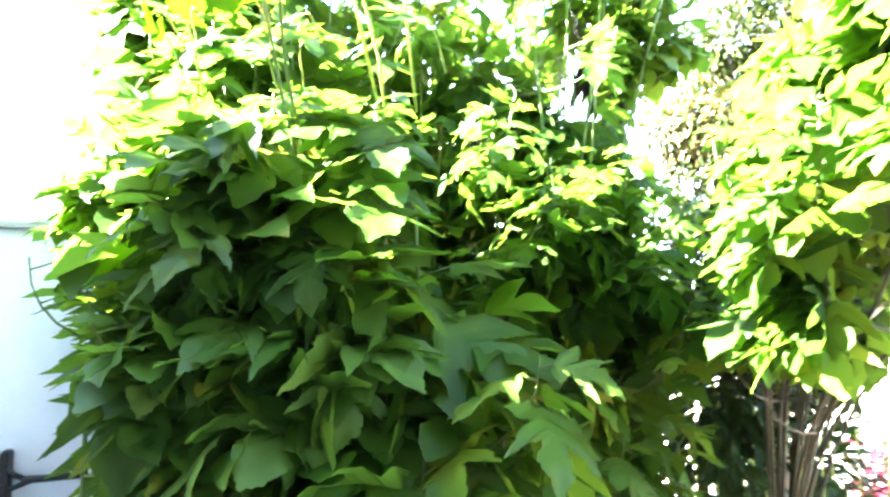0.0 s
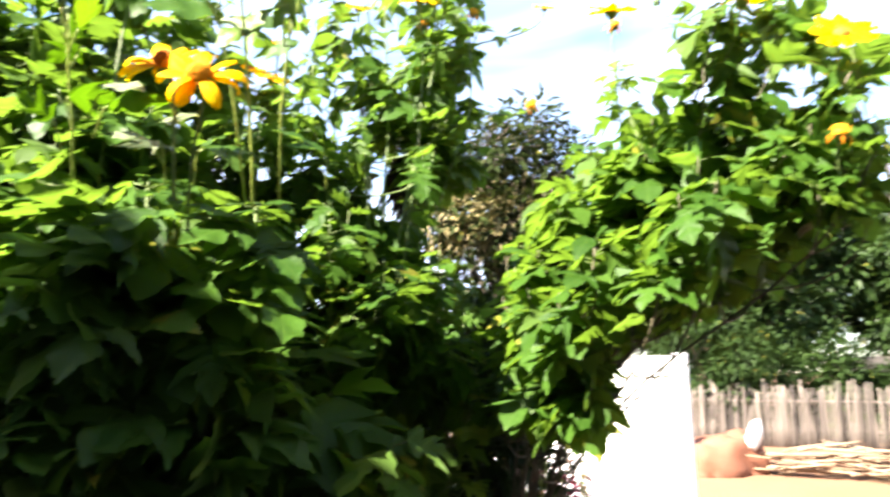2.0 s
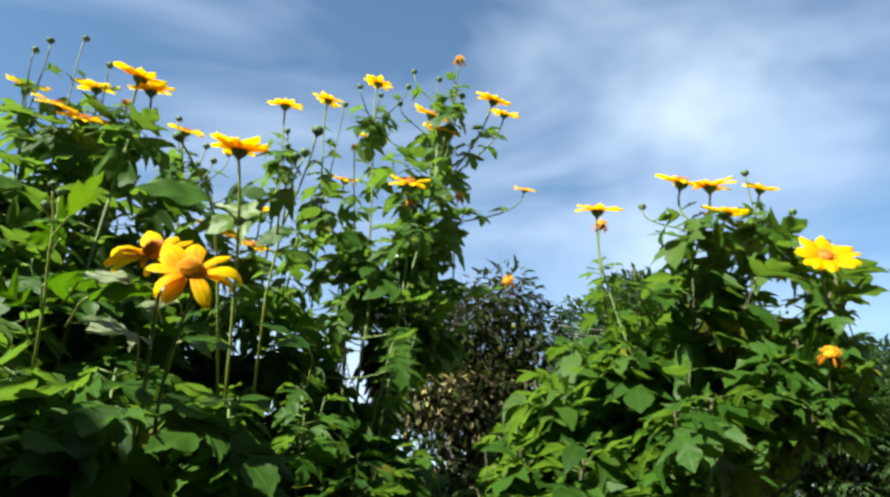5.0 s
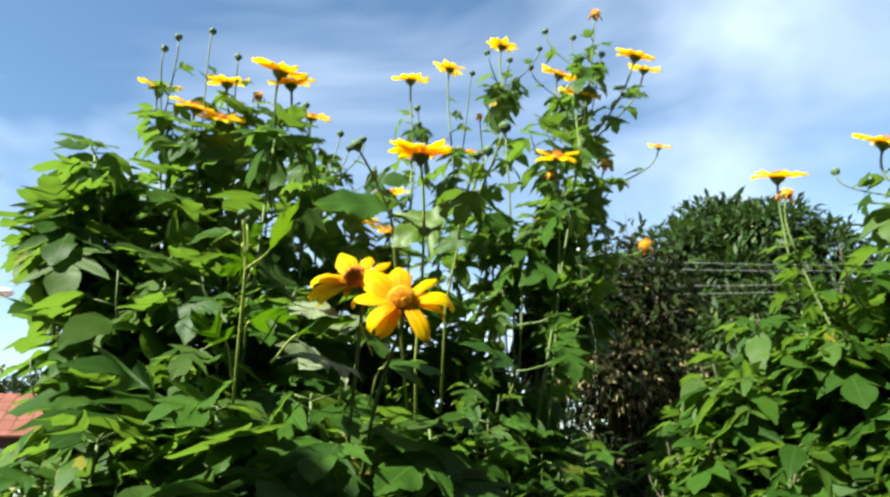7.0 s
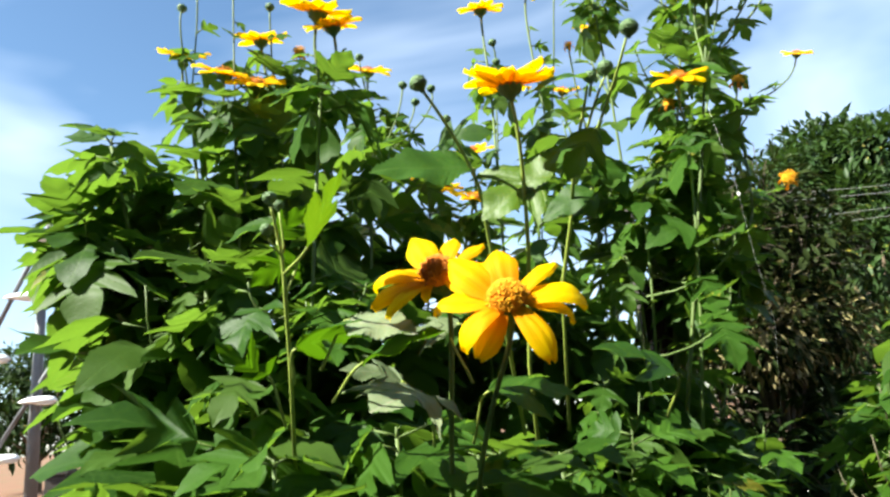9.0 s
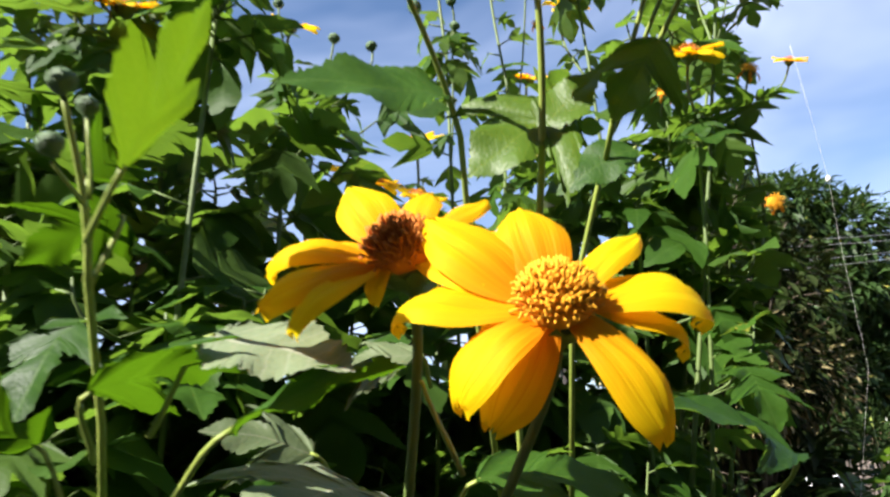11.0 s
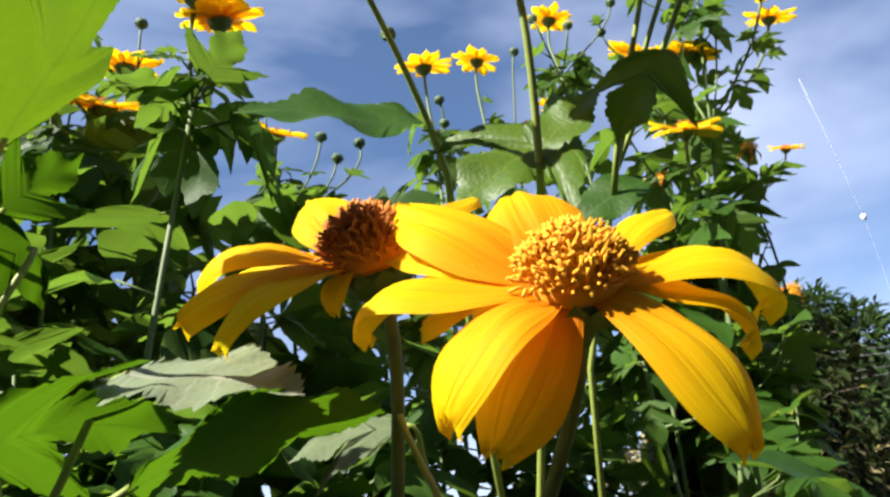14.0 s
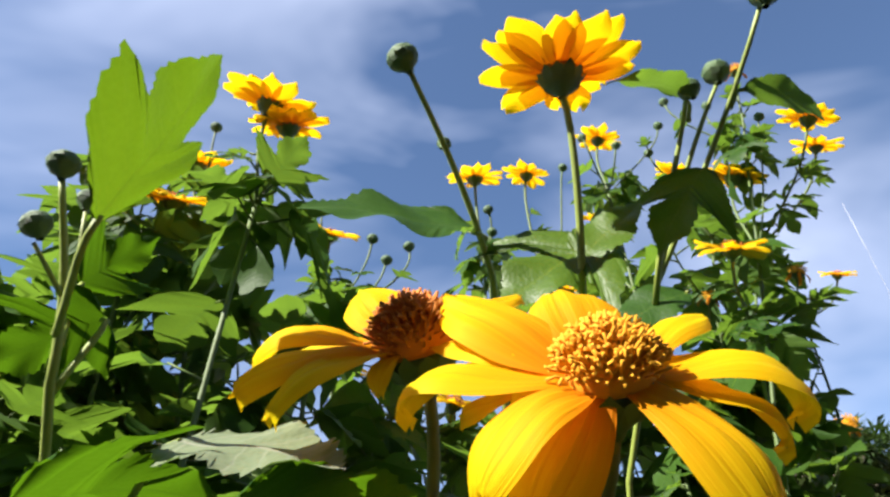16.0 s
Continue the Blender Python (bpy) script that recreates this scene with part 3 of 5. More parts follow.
class Shrub:
    """Collects the stems and leaves of one flowering shrub."""

    def __init__(self, name, at, label, seed):
        self.ob = thing(name, at, label, "shrub", "flowering shrubs")
        self.rng, self.leaves, self.air = random.Random(seed), [], None

    def leafy(self, pts, lo, count, big, small, face=None, keep=None):
        """Leaves along a stem's points, spiralling up it, large below and small above."""
        r = self.rng
        spin_at = r.uniform(0, 6)
        n = len(pts) - 1
        for i in range(count):
            f = lo + (1 - lo) * (i + r.uniform(0, 0.7)) / count
            q = min(n - 1e-4, f * n)
            p = pts[int(q)].lerp(pts[int(q) + 1], q - int(q))
            a = spin_at + i * 2.39996 + r.uniform(-0.3, 0.3)
            rel = (f - lo) / (1 - lo)
            size = (big + (small - big) * rel**1.3) * r.uniform(0.72, 1.2)
            elev = -1.15 + 1.35 * rel + r.uniform(-0.4, 0.4)
            out = Vector((math.cos(a), math.sin(a), 0))
            if face is not None:
                out = (out + Vector(face) * r.uniform(0, 0.9)).normalized()
            d = out * math.cos(elev) + Vector((0, 0, math.sin(elev)))
            pet = (out + Vector((0, 0, 0.35))).normalized() * size * r.uniform(0.2, 0.45)
            up = Vector((0, 0, 0.8)) + out * 0.7 + Vector([r.uniform(-0.45, 0.45) for _ in range(3)])
            at = p + pet
            if keep is not None and not keep(at + d * size * 0.6):
                continue
            self.leaves.append((frame_of(at, d, up, size), r.randrange(8), p))

    def cane(self, base, tip, lo=0.35, count=26, big=0.17, small=0.06, r0=0.008, r1=0.003, bow=0.18, shoots=3, face=None, keep=None, arch=False, inward=(0, 0, 0), wood=None):
        """A stem from the ground to its tip, leafy above, with short side shoots."""
        r, self.air = self.rng, keep
        b, t = Vector(base), Vector(tip)
        h = t.z - b.z
        side = Vector((r.uniform(-bow, bow), r.uniform(-bow, bow), 0))
        pts = bez(b, b + Vector((0, 0, h * 0.4)) + side, t - Vector((0, 0, h * 0.35)) + side * 0.4 + Vector(inward), t, 14)
        if arch:
            pts = bez(b, b + Vector((0, 0, h * 0.95)), Vector((b.x + (t.x - b.x) * 0.80, b.y + (t.y - b.y) * 0.80, b.z + h * 0.76)), t, 14)
        while keep is not None and len(pts) > 6 and not keep(pts[-1]):
            pts.pop()
        t, last = pts[-1], len(pts) - 1
        bm = tube(bmesh.new(), pts, r0, r1, 7)
        self.leafy(pts, lo, count, big, small, face, keep)
        for _ in range(shoots):
            f = r.uniform(lo, 0.97)
            p = pts[int(f * last)]
            a = r.uniform(0, 6.28)
            d = Vector((math.cos(a), math.sin(a), 0)) + (Vector(face) * 0.6 if face is not None else Vector())
            ln = r.uniform(0.10, 0.28) * (1.25 - 0.4 * f)
            e = p + d.normalized() * ln * 0.85 + Vector((0, 0, ln * 0.6))
            if keep is not None and not keep(e):
                continue
            sp = bez(p, p + d * ln * 0.4, e - Vector((0, 0, ln * 0.4)), e, 6)
            tube(bm, sp, r1 * 1.1, r1 * 0.5, 5)
            self.leafy(sp, 0.15, 10, big * (1.0 - 0.4 * f), small, face, keep)
        crown = [t - Vector((0, 0, 0.05)), t, t + Vector((0, 0, 0.012))]
        tube(bm, crown[1:], r1, r1 * 0.6, 5)
        self.leafy(crown, 0.0, 9, min(0.09, small * 1.25), min(0.06, small * 0.6), None, keep if keep is None or keep(t + Vector((0, 0, 0.06))) else None)
        part("stem", bm, wood or STEM_SHADED, self.ob)
        return pts

    def close(self, singles=280):
        """The nearer leaves as parts of their own, the rest as one mass; the leaf stalks as one part."""
        ordered = sorted(self.leaves, key=lambda k: k[0].translation.y)
        for m, i, _ in ordered[:singles]:
            place(new("leaf", LEAF_MESH[i]), self.ob, m)
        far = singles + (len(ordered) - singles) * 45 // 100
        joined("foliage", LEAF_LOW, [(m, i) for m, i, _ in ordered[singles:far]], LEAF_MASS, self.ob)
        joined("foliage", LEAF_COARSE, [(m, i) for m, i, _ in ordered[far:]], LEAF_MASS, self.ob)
        bm = bmesh.new()
        for m, _, p in ordered:
            b = m.translation
            y = (m.to_3x3() @ Vector((0, 1, 0)))
            tube(bm, [p, b + y * 0.02], 0.0018, 0.0012, 3)
        part("leaf_stalk_mass", bm, STEM_SHADED, self.ob, kind="stuff")


# ---- the setting ----
bm = bmesh.new()
bmesh.ops.create_grid(bm, x_segments=60, y_segments=60, size=300)
for v in bm.verts:
    v.co.x, v.co.y = 300 * (v.co.x / 300) ** 3, 300 * (v.co.y / 300) ** 3
    v.co.z = 0.02 * noise.noise(v.co * 0.6) - 0.02
tagged(part("ground", bm, SOIL, None, smooth=True), "flat red earth ground with sparse grass patches", "ground", kind="structure")

# unseen dark ground, added to stop light bouncing up from the red soil
bm = bmesh.new()
bmesh.ops.create_grid(bm, x_segments=40, y_segments=40, size=1.0)
for v in bm.verts:
    edge = 1 - max(abs(v.co.x), abs(v.co.y)) ** 4
    v.co = Vector((-0.3 + 2.6 * v.co.x, 0.9 + 2.0 * v.co.y, 0.035 * edge + 0.02 * noise.noise(v.co * 9) * edge - 0.004))
tagged(part("planting_bed", bm, BOUNCE_SOIL, None, smooth=True), "unseen dark soil added under the shrubs to cut bounce light", "ground", kind="structure")

# low white garden wall beside the shrubs
wall_dir = Vector((0.92, 0.39, 0)).normalized()
wall_nor = Vector((0.39, -0.92, 0)).normalized()
wall_m = Matrix(((wall_dir.x, -wall_nor.x, 0, -0.83), (wall_dir.y, -wall_nor.y, 0, 1.30), (0, 0, 1, 0), (0, 0, 0, 1)))
bm = box(bmesh.new(), (-1.35, 0.0, -0.05), (0.75, 0.15, 1.705), 0.012, wall_m)
wall_west = tagged(part("wall_west", bm, PLASTER, None), "low white plastered garden wall", "wall", kind="structure")
bm = box(bmesh.new(), (-1.37, -0.015, 1.708), (0.77, 0.165, 1.73), 0.008, wall_m)
part("coping", bm, PLASTER, wall_west, "thin white coping")

# unseen wall, added so that its stepped top shades the low foliage
blocker = thing("shade_wall", (-2.3, 0, 0), "unseen white wall added to shade the low foliage", "wall", kind="structure")
part("wall", box(bmesh.new(), (-2.42, -4.0, -0.05), (-2.2, 0.40, 3.55), 0.01), PLASTER, blocker)
part("eave", box(bmesh.new(), (-2.6, -4.1, 3.554), (-2.12, 0.45, 3.63), 0.008), ROOF, blocker)
part("wall", box(bmesh.new(), (-2.42, 0.403, -0.05), (-2.2, 2.3, 3.06), 0.01), PLASTER, blocker, "lower stretch of the added shade wall")
part("eave", box(bmesh.new(), (-2.6, 0.455, 3.064), (-2.12, 2.4, 3.14), 0.008), ROOF, blocker)

# unseen wall and dark roof, added behind to cut the sky's fill light
fill_blocker = thing("fill_block", (0, -1.2, 0), "unseen grey wall and dark roof added to block sky light", "wall", kind="structure")
part("wall", box(bmesh.new(), (-2.19, -1.32, -0.05), (3.2, -1.10, 2.90), 0.01), STONE, fill_blocker)
part("porch_roof", box(bmesh.new(), (-2.19, -1.40, 2.904), (3.3, 0.15, 2.98), 0.008), DARK, fill_blocker)

# black iron hook plate fixed to the wall
hook_at = wall_m @ Vector((0.05, 0, 1.2))
hook = thing("wall_bracket", hook_at, "black wrought iron bracket fixed to the white wall", "bracket")


def on_wall(x, y, z):
    return wall_m @ Vector((x, y, z))


part("back_plate", box(bmesh.new(), (0.040, -0.036, 1.10), (0.055, 0.004, 1.293), 0.003, wall_m), IRON, hook)
part("bar", tube(bmesh.new(), [on_wall(0.076, -0.03, 1.240), on_wall(0.13, -0.03, 1.241), on_wall(0.182, -0.03, 1.242)], 0.0075, 0.006, 8), IRON, hook)
part("brace", tube(bmesh.new(), [on_wall(0.050, -0.03, 1.262), on_wall(0.064, -0.03, 1.250), on_wall(0.082, -0.03, 1.242)], 0.005, 0.005, 8), IRON, hook)
part("brace", tube(bmesh.new(), [on_wall(0.050, -0.03, 1.222), on_wall(0.070, -0.03, 1.230), on_wall(0.092, -0.03, 1.238)], 0.005, 0.005, 8), IRON, hook)
part("post", tube(bmesh.new(), [on_wall(0.183, -0.03, 1.18), on_wall(0.182, -0.03, 1.23), on_wall(0.182, -0.03, 1.278)], 0.0042, 0.0036, 8), IRON, hook)
part("hook_end", tube(bmesh.new(), [on_wall(0.185, -0.03, 1.238), on_wall(0.202, -0.03, 1.238), on_wall(0.208, -0.03, 1.244), on_wall(0.208, -0.03, 1.266)], 0.0028, 0.0026, 8), IRON, hook)

# white boarded wall behind, and the raised bed before it
screen = thing("wall_east", (1.7, 5.0, 0), "white painted board wall with horizontal boards", "wall", kind="structure")
board_m = pose(3.08, 3.92, 0, 0, 0, 128)
for x in (0.0, 1.5, 3.0, 4.5):
    part("post", box(bmesh.new(), (x, -0.10, 0), (x + 0.09, -0.004, 1.68), 0.006, board_m), BOARD, screen)
for i in range(11):
    z = 0.02 + i * 0.150
    part("board", box(bmesh.new(), (-0.01, 0.0, z), (4.6, 0.03 + 0.004 * (i % 2), z + 0.138), 0.005, board_m), BOARD, screen)
bm = box(bmesh.new(), (0.9, 3.25, 0), (3.0, 3.9, 0.70), 0.02)
tagged(part("raised_bed", bm, STONE, None), "grey concrete raised planting bed", "planter")


FULL_ROWS = ((0, 0.04), (0.3, 0.85), (0.6, 1.0), (0.85, 0.55), (1.0, 0.03))
FEW_ROWS = ((0, 0.05), (0.48, 1.05), (1.0, 0.04))


def simple_leaf(long=1.0, wide=0.34, bend=0.25, rows=FULL_ROWS):
    """Vertices, faces and UVs of a small plain leaf of eight or four faces."""
    vs, us, fs = [], [], []
    for i, (y, w) in enumerate(rows):
        for u in (-1, 0, 1):
            vs.append((u * w * wide / 2, y * long, 0.08 * abs(u) * w - bend * y * y))
            us.append((0.5 + u * w * 0.25, y))
    for i in range(len(rows) - 1):
        for j in range(2):
            a = i * 3 + j
            fs.append((a, a + 1, a + 4, a + 3))
    return np.array(vs), fs, np.array(us)


SMALL = [simple_leaf(1, 0.34, 0.25), simple_leaf(1, 0.45, 0.4), simple_leaf(1, 0.26, 0.15)]
FAR = [simple_leaf(1, 0.34, 0.25, FEW_ROWS), simple_leaf(1, 0.45, 0.4, FEW_ROWS), simple_leaf(1, 0.26, 0.15, FEW_ROWS)]
GRASS_BLADES = [simple_leaf(1, 0.025, 0.35), simple_leaf(1, 0.02, 0.55)]
NARROW = [simple_leaf(1, 0.14, 0.35), simple_leaf(1, 0.10, 0.5)]


def crown_leaves(clumps, count, size, r, droop=0.2, shell=0.45):
    """Poses of leaves in round clumps (centre, radii), thicker towards the outside."""
    out = []
    weights = [c[1][0] * c[1][1] + c[1][2] ** 2 for c in clumps]
    for _ in range(count):
        c, rad = r.choices(clumps, weights)[0]
        d = Vector((r.gauss(0, 1), r.gauss(0, 1), r.gauss(0, 1))).normalized()
        f = shell + (1 - shell) * r.random() ** 0.6
        p = Vector(c) + Vector((d.x * rad[0], d.y * rad[1], d.z * rad[2])) * f * r.uniform(0.85, 1.1)
        a = (d + Vector([r.uniform(-0.7, 0.7) for _ in range(3)]) + Vector((0, 0, -droop))).normalized()
        up = Vector((0, 0, 1)) + d * 0.6 + Vector([r.uniform(-0.5, 0.5) for _ in range(3)])
        out.append((frame_of(p, a, up, size * r.uniform(0.65, 1.3)), r.randrange(3)))
    return out


def tree(name, at, top, radius, low, label, leaf_mat, count, size, seed, trunk=0.14, clumps=14, shapes=None, droop=0.2, category="tree"):
    """A tree with a tapered trunk, limbs, and a crown of leaves in uneven clumps."""
    r = random.Random(seed)
    ob = thing(name, at, label, category)
    base = Vector(at)
    fork = base + Vector((r.uniform(-0.1, 0.1), r.uniform(-0.1, 0.1), low * 0.9))
    part("trunk", tube(bmesh.new(), bez(base - Vector((0, 0, 0.05)), base + Vector((0.05, 0, low * 0.3)), fork - Vector((0, 0, low * 0.3)), fork, 6), trunk, trunk * 0.7, 9, 0.08, r), BARK, ob)
    balls = []
    for i in range(clumps):
        f = (i + 0.5) / clumps
        a = i * 2.4 + r.uniform(-0.4, 0.4)
        z = low + (top - low) * (0.15 + 0.75 * f)
        wide = radius * math.sin(math.pi * (0.18 + 0.70 * f)) * r.uniform(0.35, 0.85)
        rr = radius * r.uniform(0.26, 0.46)
        c = base + Vector((wide * math.cos(a), wide * math.sin(a), min(z, top - rr * 0.75)))
        balls.append((c, (rr, rr, rr * r.uniform(0.6, 0.85))))
        if i % 2 == 0:
            part("limb", tube(bmesh.new(), bez(fork, fork.lerp(c, 0.3) + Vector((0, 0, 0.2)), fork.lerp(c, 0.7), c, 5), trunk * 0.45, trunk * 0.12, 6), BARK, ob)
    joined("crown", shapes or FAR, [(m, i % len(shapes or FAR)) for m, i in crown_leaves(balls, count, size, r, droop)], leaf_mat, ob)
    return ob


# ---- far things ----
tree("mango_tree", (14.4, 16.2, 0), 9.0, 4.0, 1.6, "large leafy dark green tree beyond the fence", TREE_LEAF, 36000, 0.32, 3, 0.3, 34)
tree("broad_tree", (18.6, 13.0, 0), 6.9, 2.55, 1.3, "dark green broadleaf tree beyond the stake fence", TREE_LEAF, 24000, 0.23, 4, 0.2, 30)
tree("leafy_bush", (11.4, 13.2, 0), 3.3, 1.6, 0.4, "loose green bush growing by the stake fence", HEDGE_LEAF, 8000, 0.15, 5, 0.08, 16, category="bush")
tree("leafy_bush", (17.6, 8.4, 0), 3.9, 1.9, 0.4, "dark green bush beneath the russet tree", HEDGE_LEAF, 9000, 0.2, 15, 0.08, 16, category="bush")
tree("palm_tree", (19.0, 11.4, 0), 5.4, 1.5, 2.2, "dark feathery palm-like tree in the distance", PALM_LEAF, 2600, 0.5, 6, shapes=NARROW, droop=0.6, clumps=9)
tree("russet_tree", (16.4, 5.9, 0), 5.4, 3.0, 0.4, "russet-leaved tree in the distance", BROWN_LEAF, 20000, 0.18, 7, clumps=26)
tree("far_tree", (-13.5, 38, 0), 7.0, 4.6, 1.5, "dark green tree behind the lamp mast", HEDGE_LEAF, 6000, 0.42, 8, 0.25, 18)
tree("far_tree", (-8.6, 39, 0), 5.9, 3.2, 1.2, "dark green tree beside the red roof", HEDGE_LEAF, 4500, 0.40, 9, 0.2, 14)
tree("far_tree", (-4.4, 44, 0), 6.2, 3.4, 1.2, "small green tree behind the red-roofed house", HEDGE_LEAF, 3500, 0.42, 10, 0.2, 12)

rh = random.Random(17)
hedge = thing("wild_hedge", (14.0, 9.8, 0), "uneven wild green growth behind the stake fence", "hedge", kind="stuff")
balls = []
for i in range(34):
    f = i / 33
    c = Vector((10.6, 14.4, 0)).lerp(Vector((17.2, 7.6, 0)), f) + Vector((rh.uniform(-0.2, 0.9), rh.uniform(-0.2, 0.9), 0))
    hh = rh.uniform(1.5, 2.5) * (1.0 + 0.35 * f)
    hh *= 0.8 if 0.4 < f < 0.6 else 1.0
    balls.append((c + Vector((0, 0, hh * 0.5)), (rh.uniform(0.35, 0.8), rh.uniform(0.35, 0.8), hh * 0.55)))
joined("growth", FAR, crown_leaves(balls, 34000, 0.17, rh, 0.2, 0.2), HEDGE_LEAF, hedge)

# stake fence
fence = thing("stake_fence", (12.5, 10.6, 0), "weathered grey-brown fence of upright wooden stakes", "fence")
rf = random.Random(5)
f0, f1 = Vector((9.2, 14.2, 0)), Vector((14.9, 7.4, 0))
f_dir = (f1 - f0).normalized()
f_len = (f1 - f0).length
STAKES = []
for i in range(6):
    bm = bmesh.new()
    tube(bm, [(0, 0, -0.05), (rf.uniform(-0.01, 0.01), 0, 0.4), (rf.uniform(-0.02, 0.02), rf.uniform(-0.02, 0.02), 0.85), (rf.uniform(-0.02, 0.02), 0, rf.uniform(1.14, 1.3))], rf.uniform(0.024, 0.036), rf.uniform(0.016, 0.026), 6)
    me = bpy.data.meshes.new("stake")
    bm.to_mesh(me)
    bm.free()
    me.materials.append(STAKE)
    STAKES.append(me)
s = 0.0
while s < f_len:
    p = f0 + f_dir * s
    place(new("stake", rf.choice(STAKES)), fence, pose(p.x, p.y, 0, rf.uniform(-3, 3), rf.uniform(-3, 3), rf.uniform(0, 360)) @ Matrix.Scale(rf.uniform(0.93, 1.06), 4))
    s += rf.uniform(0.046, 0.07)
for z in (0.35, 0.92):
    a, b = f0 + Vector((0.04, 0.05, z)), f1 + Vector((0.04, 0.05, z))
    part("rail", tube(bmesh.new(), bez(a, a.lerp(b, 0.3) + Vector((0, 0, 0.02)), a.lerp(b, 0.7) - Vector((0, 0, 0.03)), b, 10), 0.02, 0.02, 6), STAKE, fence)
part("end_post", tube(bmesh.new(), [f1 + Vector((0, 0, -0.05)), f1 + Vector((0.02, 0, 0.7)), f1 + Vector((0, 0, 1.4))], 0.06, 0.05, 8), STAKE, fence, "stout end post")

# heap of cut branches before the fence
heap = thing("branch_heap", (9.2, 7.6, 0), "heap of dry cut branches lying on red earth", "wood pile")
for i in range(70):
    f = rf.uniform(-1.9, 1.7)
    c = Vector((9.2, 7.6, 0)) + f_dir * f + Vector((-f_dir.y, f_dir.x, 0)) * rf.uniform(-0.35, 0.35)
    hgt = max(0.04, (0.42 - 0.10 * abs(f)) * rf.random())
    a = rf.gauss(0, 0.35) + (rf.choice((0, 3.14)))
    d = f_dir * math.cos(a) + Vector((-f_dir.y, f_dir.x, 0)) * math.sin(a)
    ln = rf.uniform(0.5, 1.5)
    up = Vector((0, 0, rf.uniform(-0.02, 0.18)))
    p0, p1 = c - d * ln / 2 + Vector((0, 0, hgt)), c + d * ln / 2 + Vector((0, 0, hgt)) + up
    kink = Vector((rf.uniform(-0.1, 0.1), rf.uniform(-0.1, 0.1), rf.uniform(0, 0.08)))
    part("branch", tube(bmesh.new(), bez(p0, p0.lerp(p1, 0.3) + kink, p0.lerp(p1, 0.7) - kink * 0.5, p1, 5), rf.uniform(0.015, 0.04), rf.uniform(0.008, 0.02), 6), BRANCH, heap)

# tall grass before the fence
grass = thing("tall_grass", (8.9, 4.5, 0), "tall olive-green grass growing before the stake fence", "grass", kind="stuff")
blades = []
for _ in range(2600):
    p = Vector((8.9, 4.5, 0)) + f_dir * rf.gauss(0.9, 0.7) + Vector((-f_dir.y, f_dir.x, 0)) * rf.gauss(0, 0.35)
    blades.append((frame_of(p, (rf.uniform(-0.35, 0.35), rf.uniform(-0.35, 0.35), 1), (rf.uniform(-1, 1), rf.uniform(-1, 1), 0.1), rf.uniform(0.45, 0.9)), rf.randrange(2)))
joined("blades", GRASS_BLADES, blades, GRASS, grass)

# clay mound with a white sack, beside the heap
clay = bmesh.new()
bmesh.ops.create_icosphere(clay, subdivisions=4, radius=1.0)
for v in clay.verts:
    q = v.co.normalized()
    v.co = Vector((q.x * 0.80, q.y * 0.5, max(-0.02, min(q.z, 0.72 + 0.1 * q.x) * 0.72))) * (1 + 0.22 * noise.noise(q * 2.1) + 0.09 * noise.noise(q * 6)) + Vector((7.8, 9.1, 0.0))
tagged(part("clay_mound", clay, CLAY, None, smooth=True), "mound of orange-red clay on the ground", "mound")
sack = bmesh.new()
bmesh.ops.create_icosphere(sack, subdivisions=3, radius=1.0)
for v in sack.verts:
    q = v.co.normalized()
    v.co = pose(8.12, 8.72, 0.56, 15, 20, 50) @ (Vector((q.x * 0.20, q.y * 0.11, q.z * 0.24)) * (1 + 0.22 * noise.noise(q * 2.4)))
tagged(part("white_sack", sack, SACK, None, smooth=True), "crumpled white sack lying on the clay mound", "sack")

# low dark shed behind the fence
shed = thing("shed", (15.0, 10.0, 0), "low dark timber shed behind the stake fence", "shed")
sm = pose(16.6, 11.4, 0, 0, 0, -50)
part("wall", box(bmesh.new(), (-2.2, -1.0, 0), (2.2, 1.0, 1.45), 0.02, sm), DARK, shed)
part("roof", box(bmesh.new(), (-2.6, -1.4, 0), (2.6, 1.4, 0.07), 0.01, sm @ pose(0, 0, 1.62, 8, 0, 0)), DARK, shed)
part("panel", box(bmesh.new(), (-1.2, -1.05, 0.5), (-0.2, -1.012, 1.3), 0.005, sm), STONE, shed, "grey panel")

# overhead cables, running away towards the far trees
for i in range(4):
    off = Vector((0.0, 0.3 * (i % 2), 0.2 * i))
    a, b = Vector((3.6, 8.0, 3.75)) + off, Vector((17.0, 12.5, 5.9)) + off
    bm = tube(bmesh.new(), bez(a, a.lerp(b, 0.33) - Vector((0, 0, 0.15)), a.lerp(b, 0.67) - Vector((0, 0, 0.15)), b, 16), 0.007, 0.007, 5)
    tagged(part("overhead_cable", bm, WIRE, None), "thin grey overhead cable", "cable", "overhead cables")
for px, py, pz in ((3.6, 8.15, 4.45), (17.0, 12.65, 6.9)):
    bm = tube(bmesh.new(), [(px, py, -0.05), (px, py, 2.2), (px, py, pz)], 0.09, 0.07, 10)
    tagged(part("cable_pole", bm, DARK, None), "plain dark wooden cable pole", "pole", "cable poles")

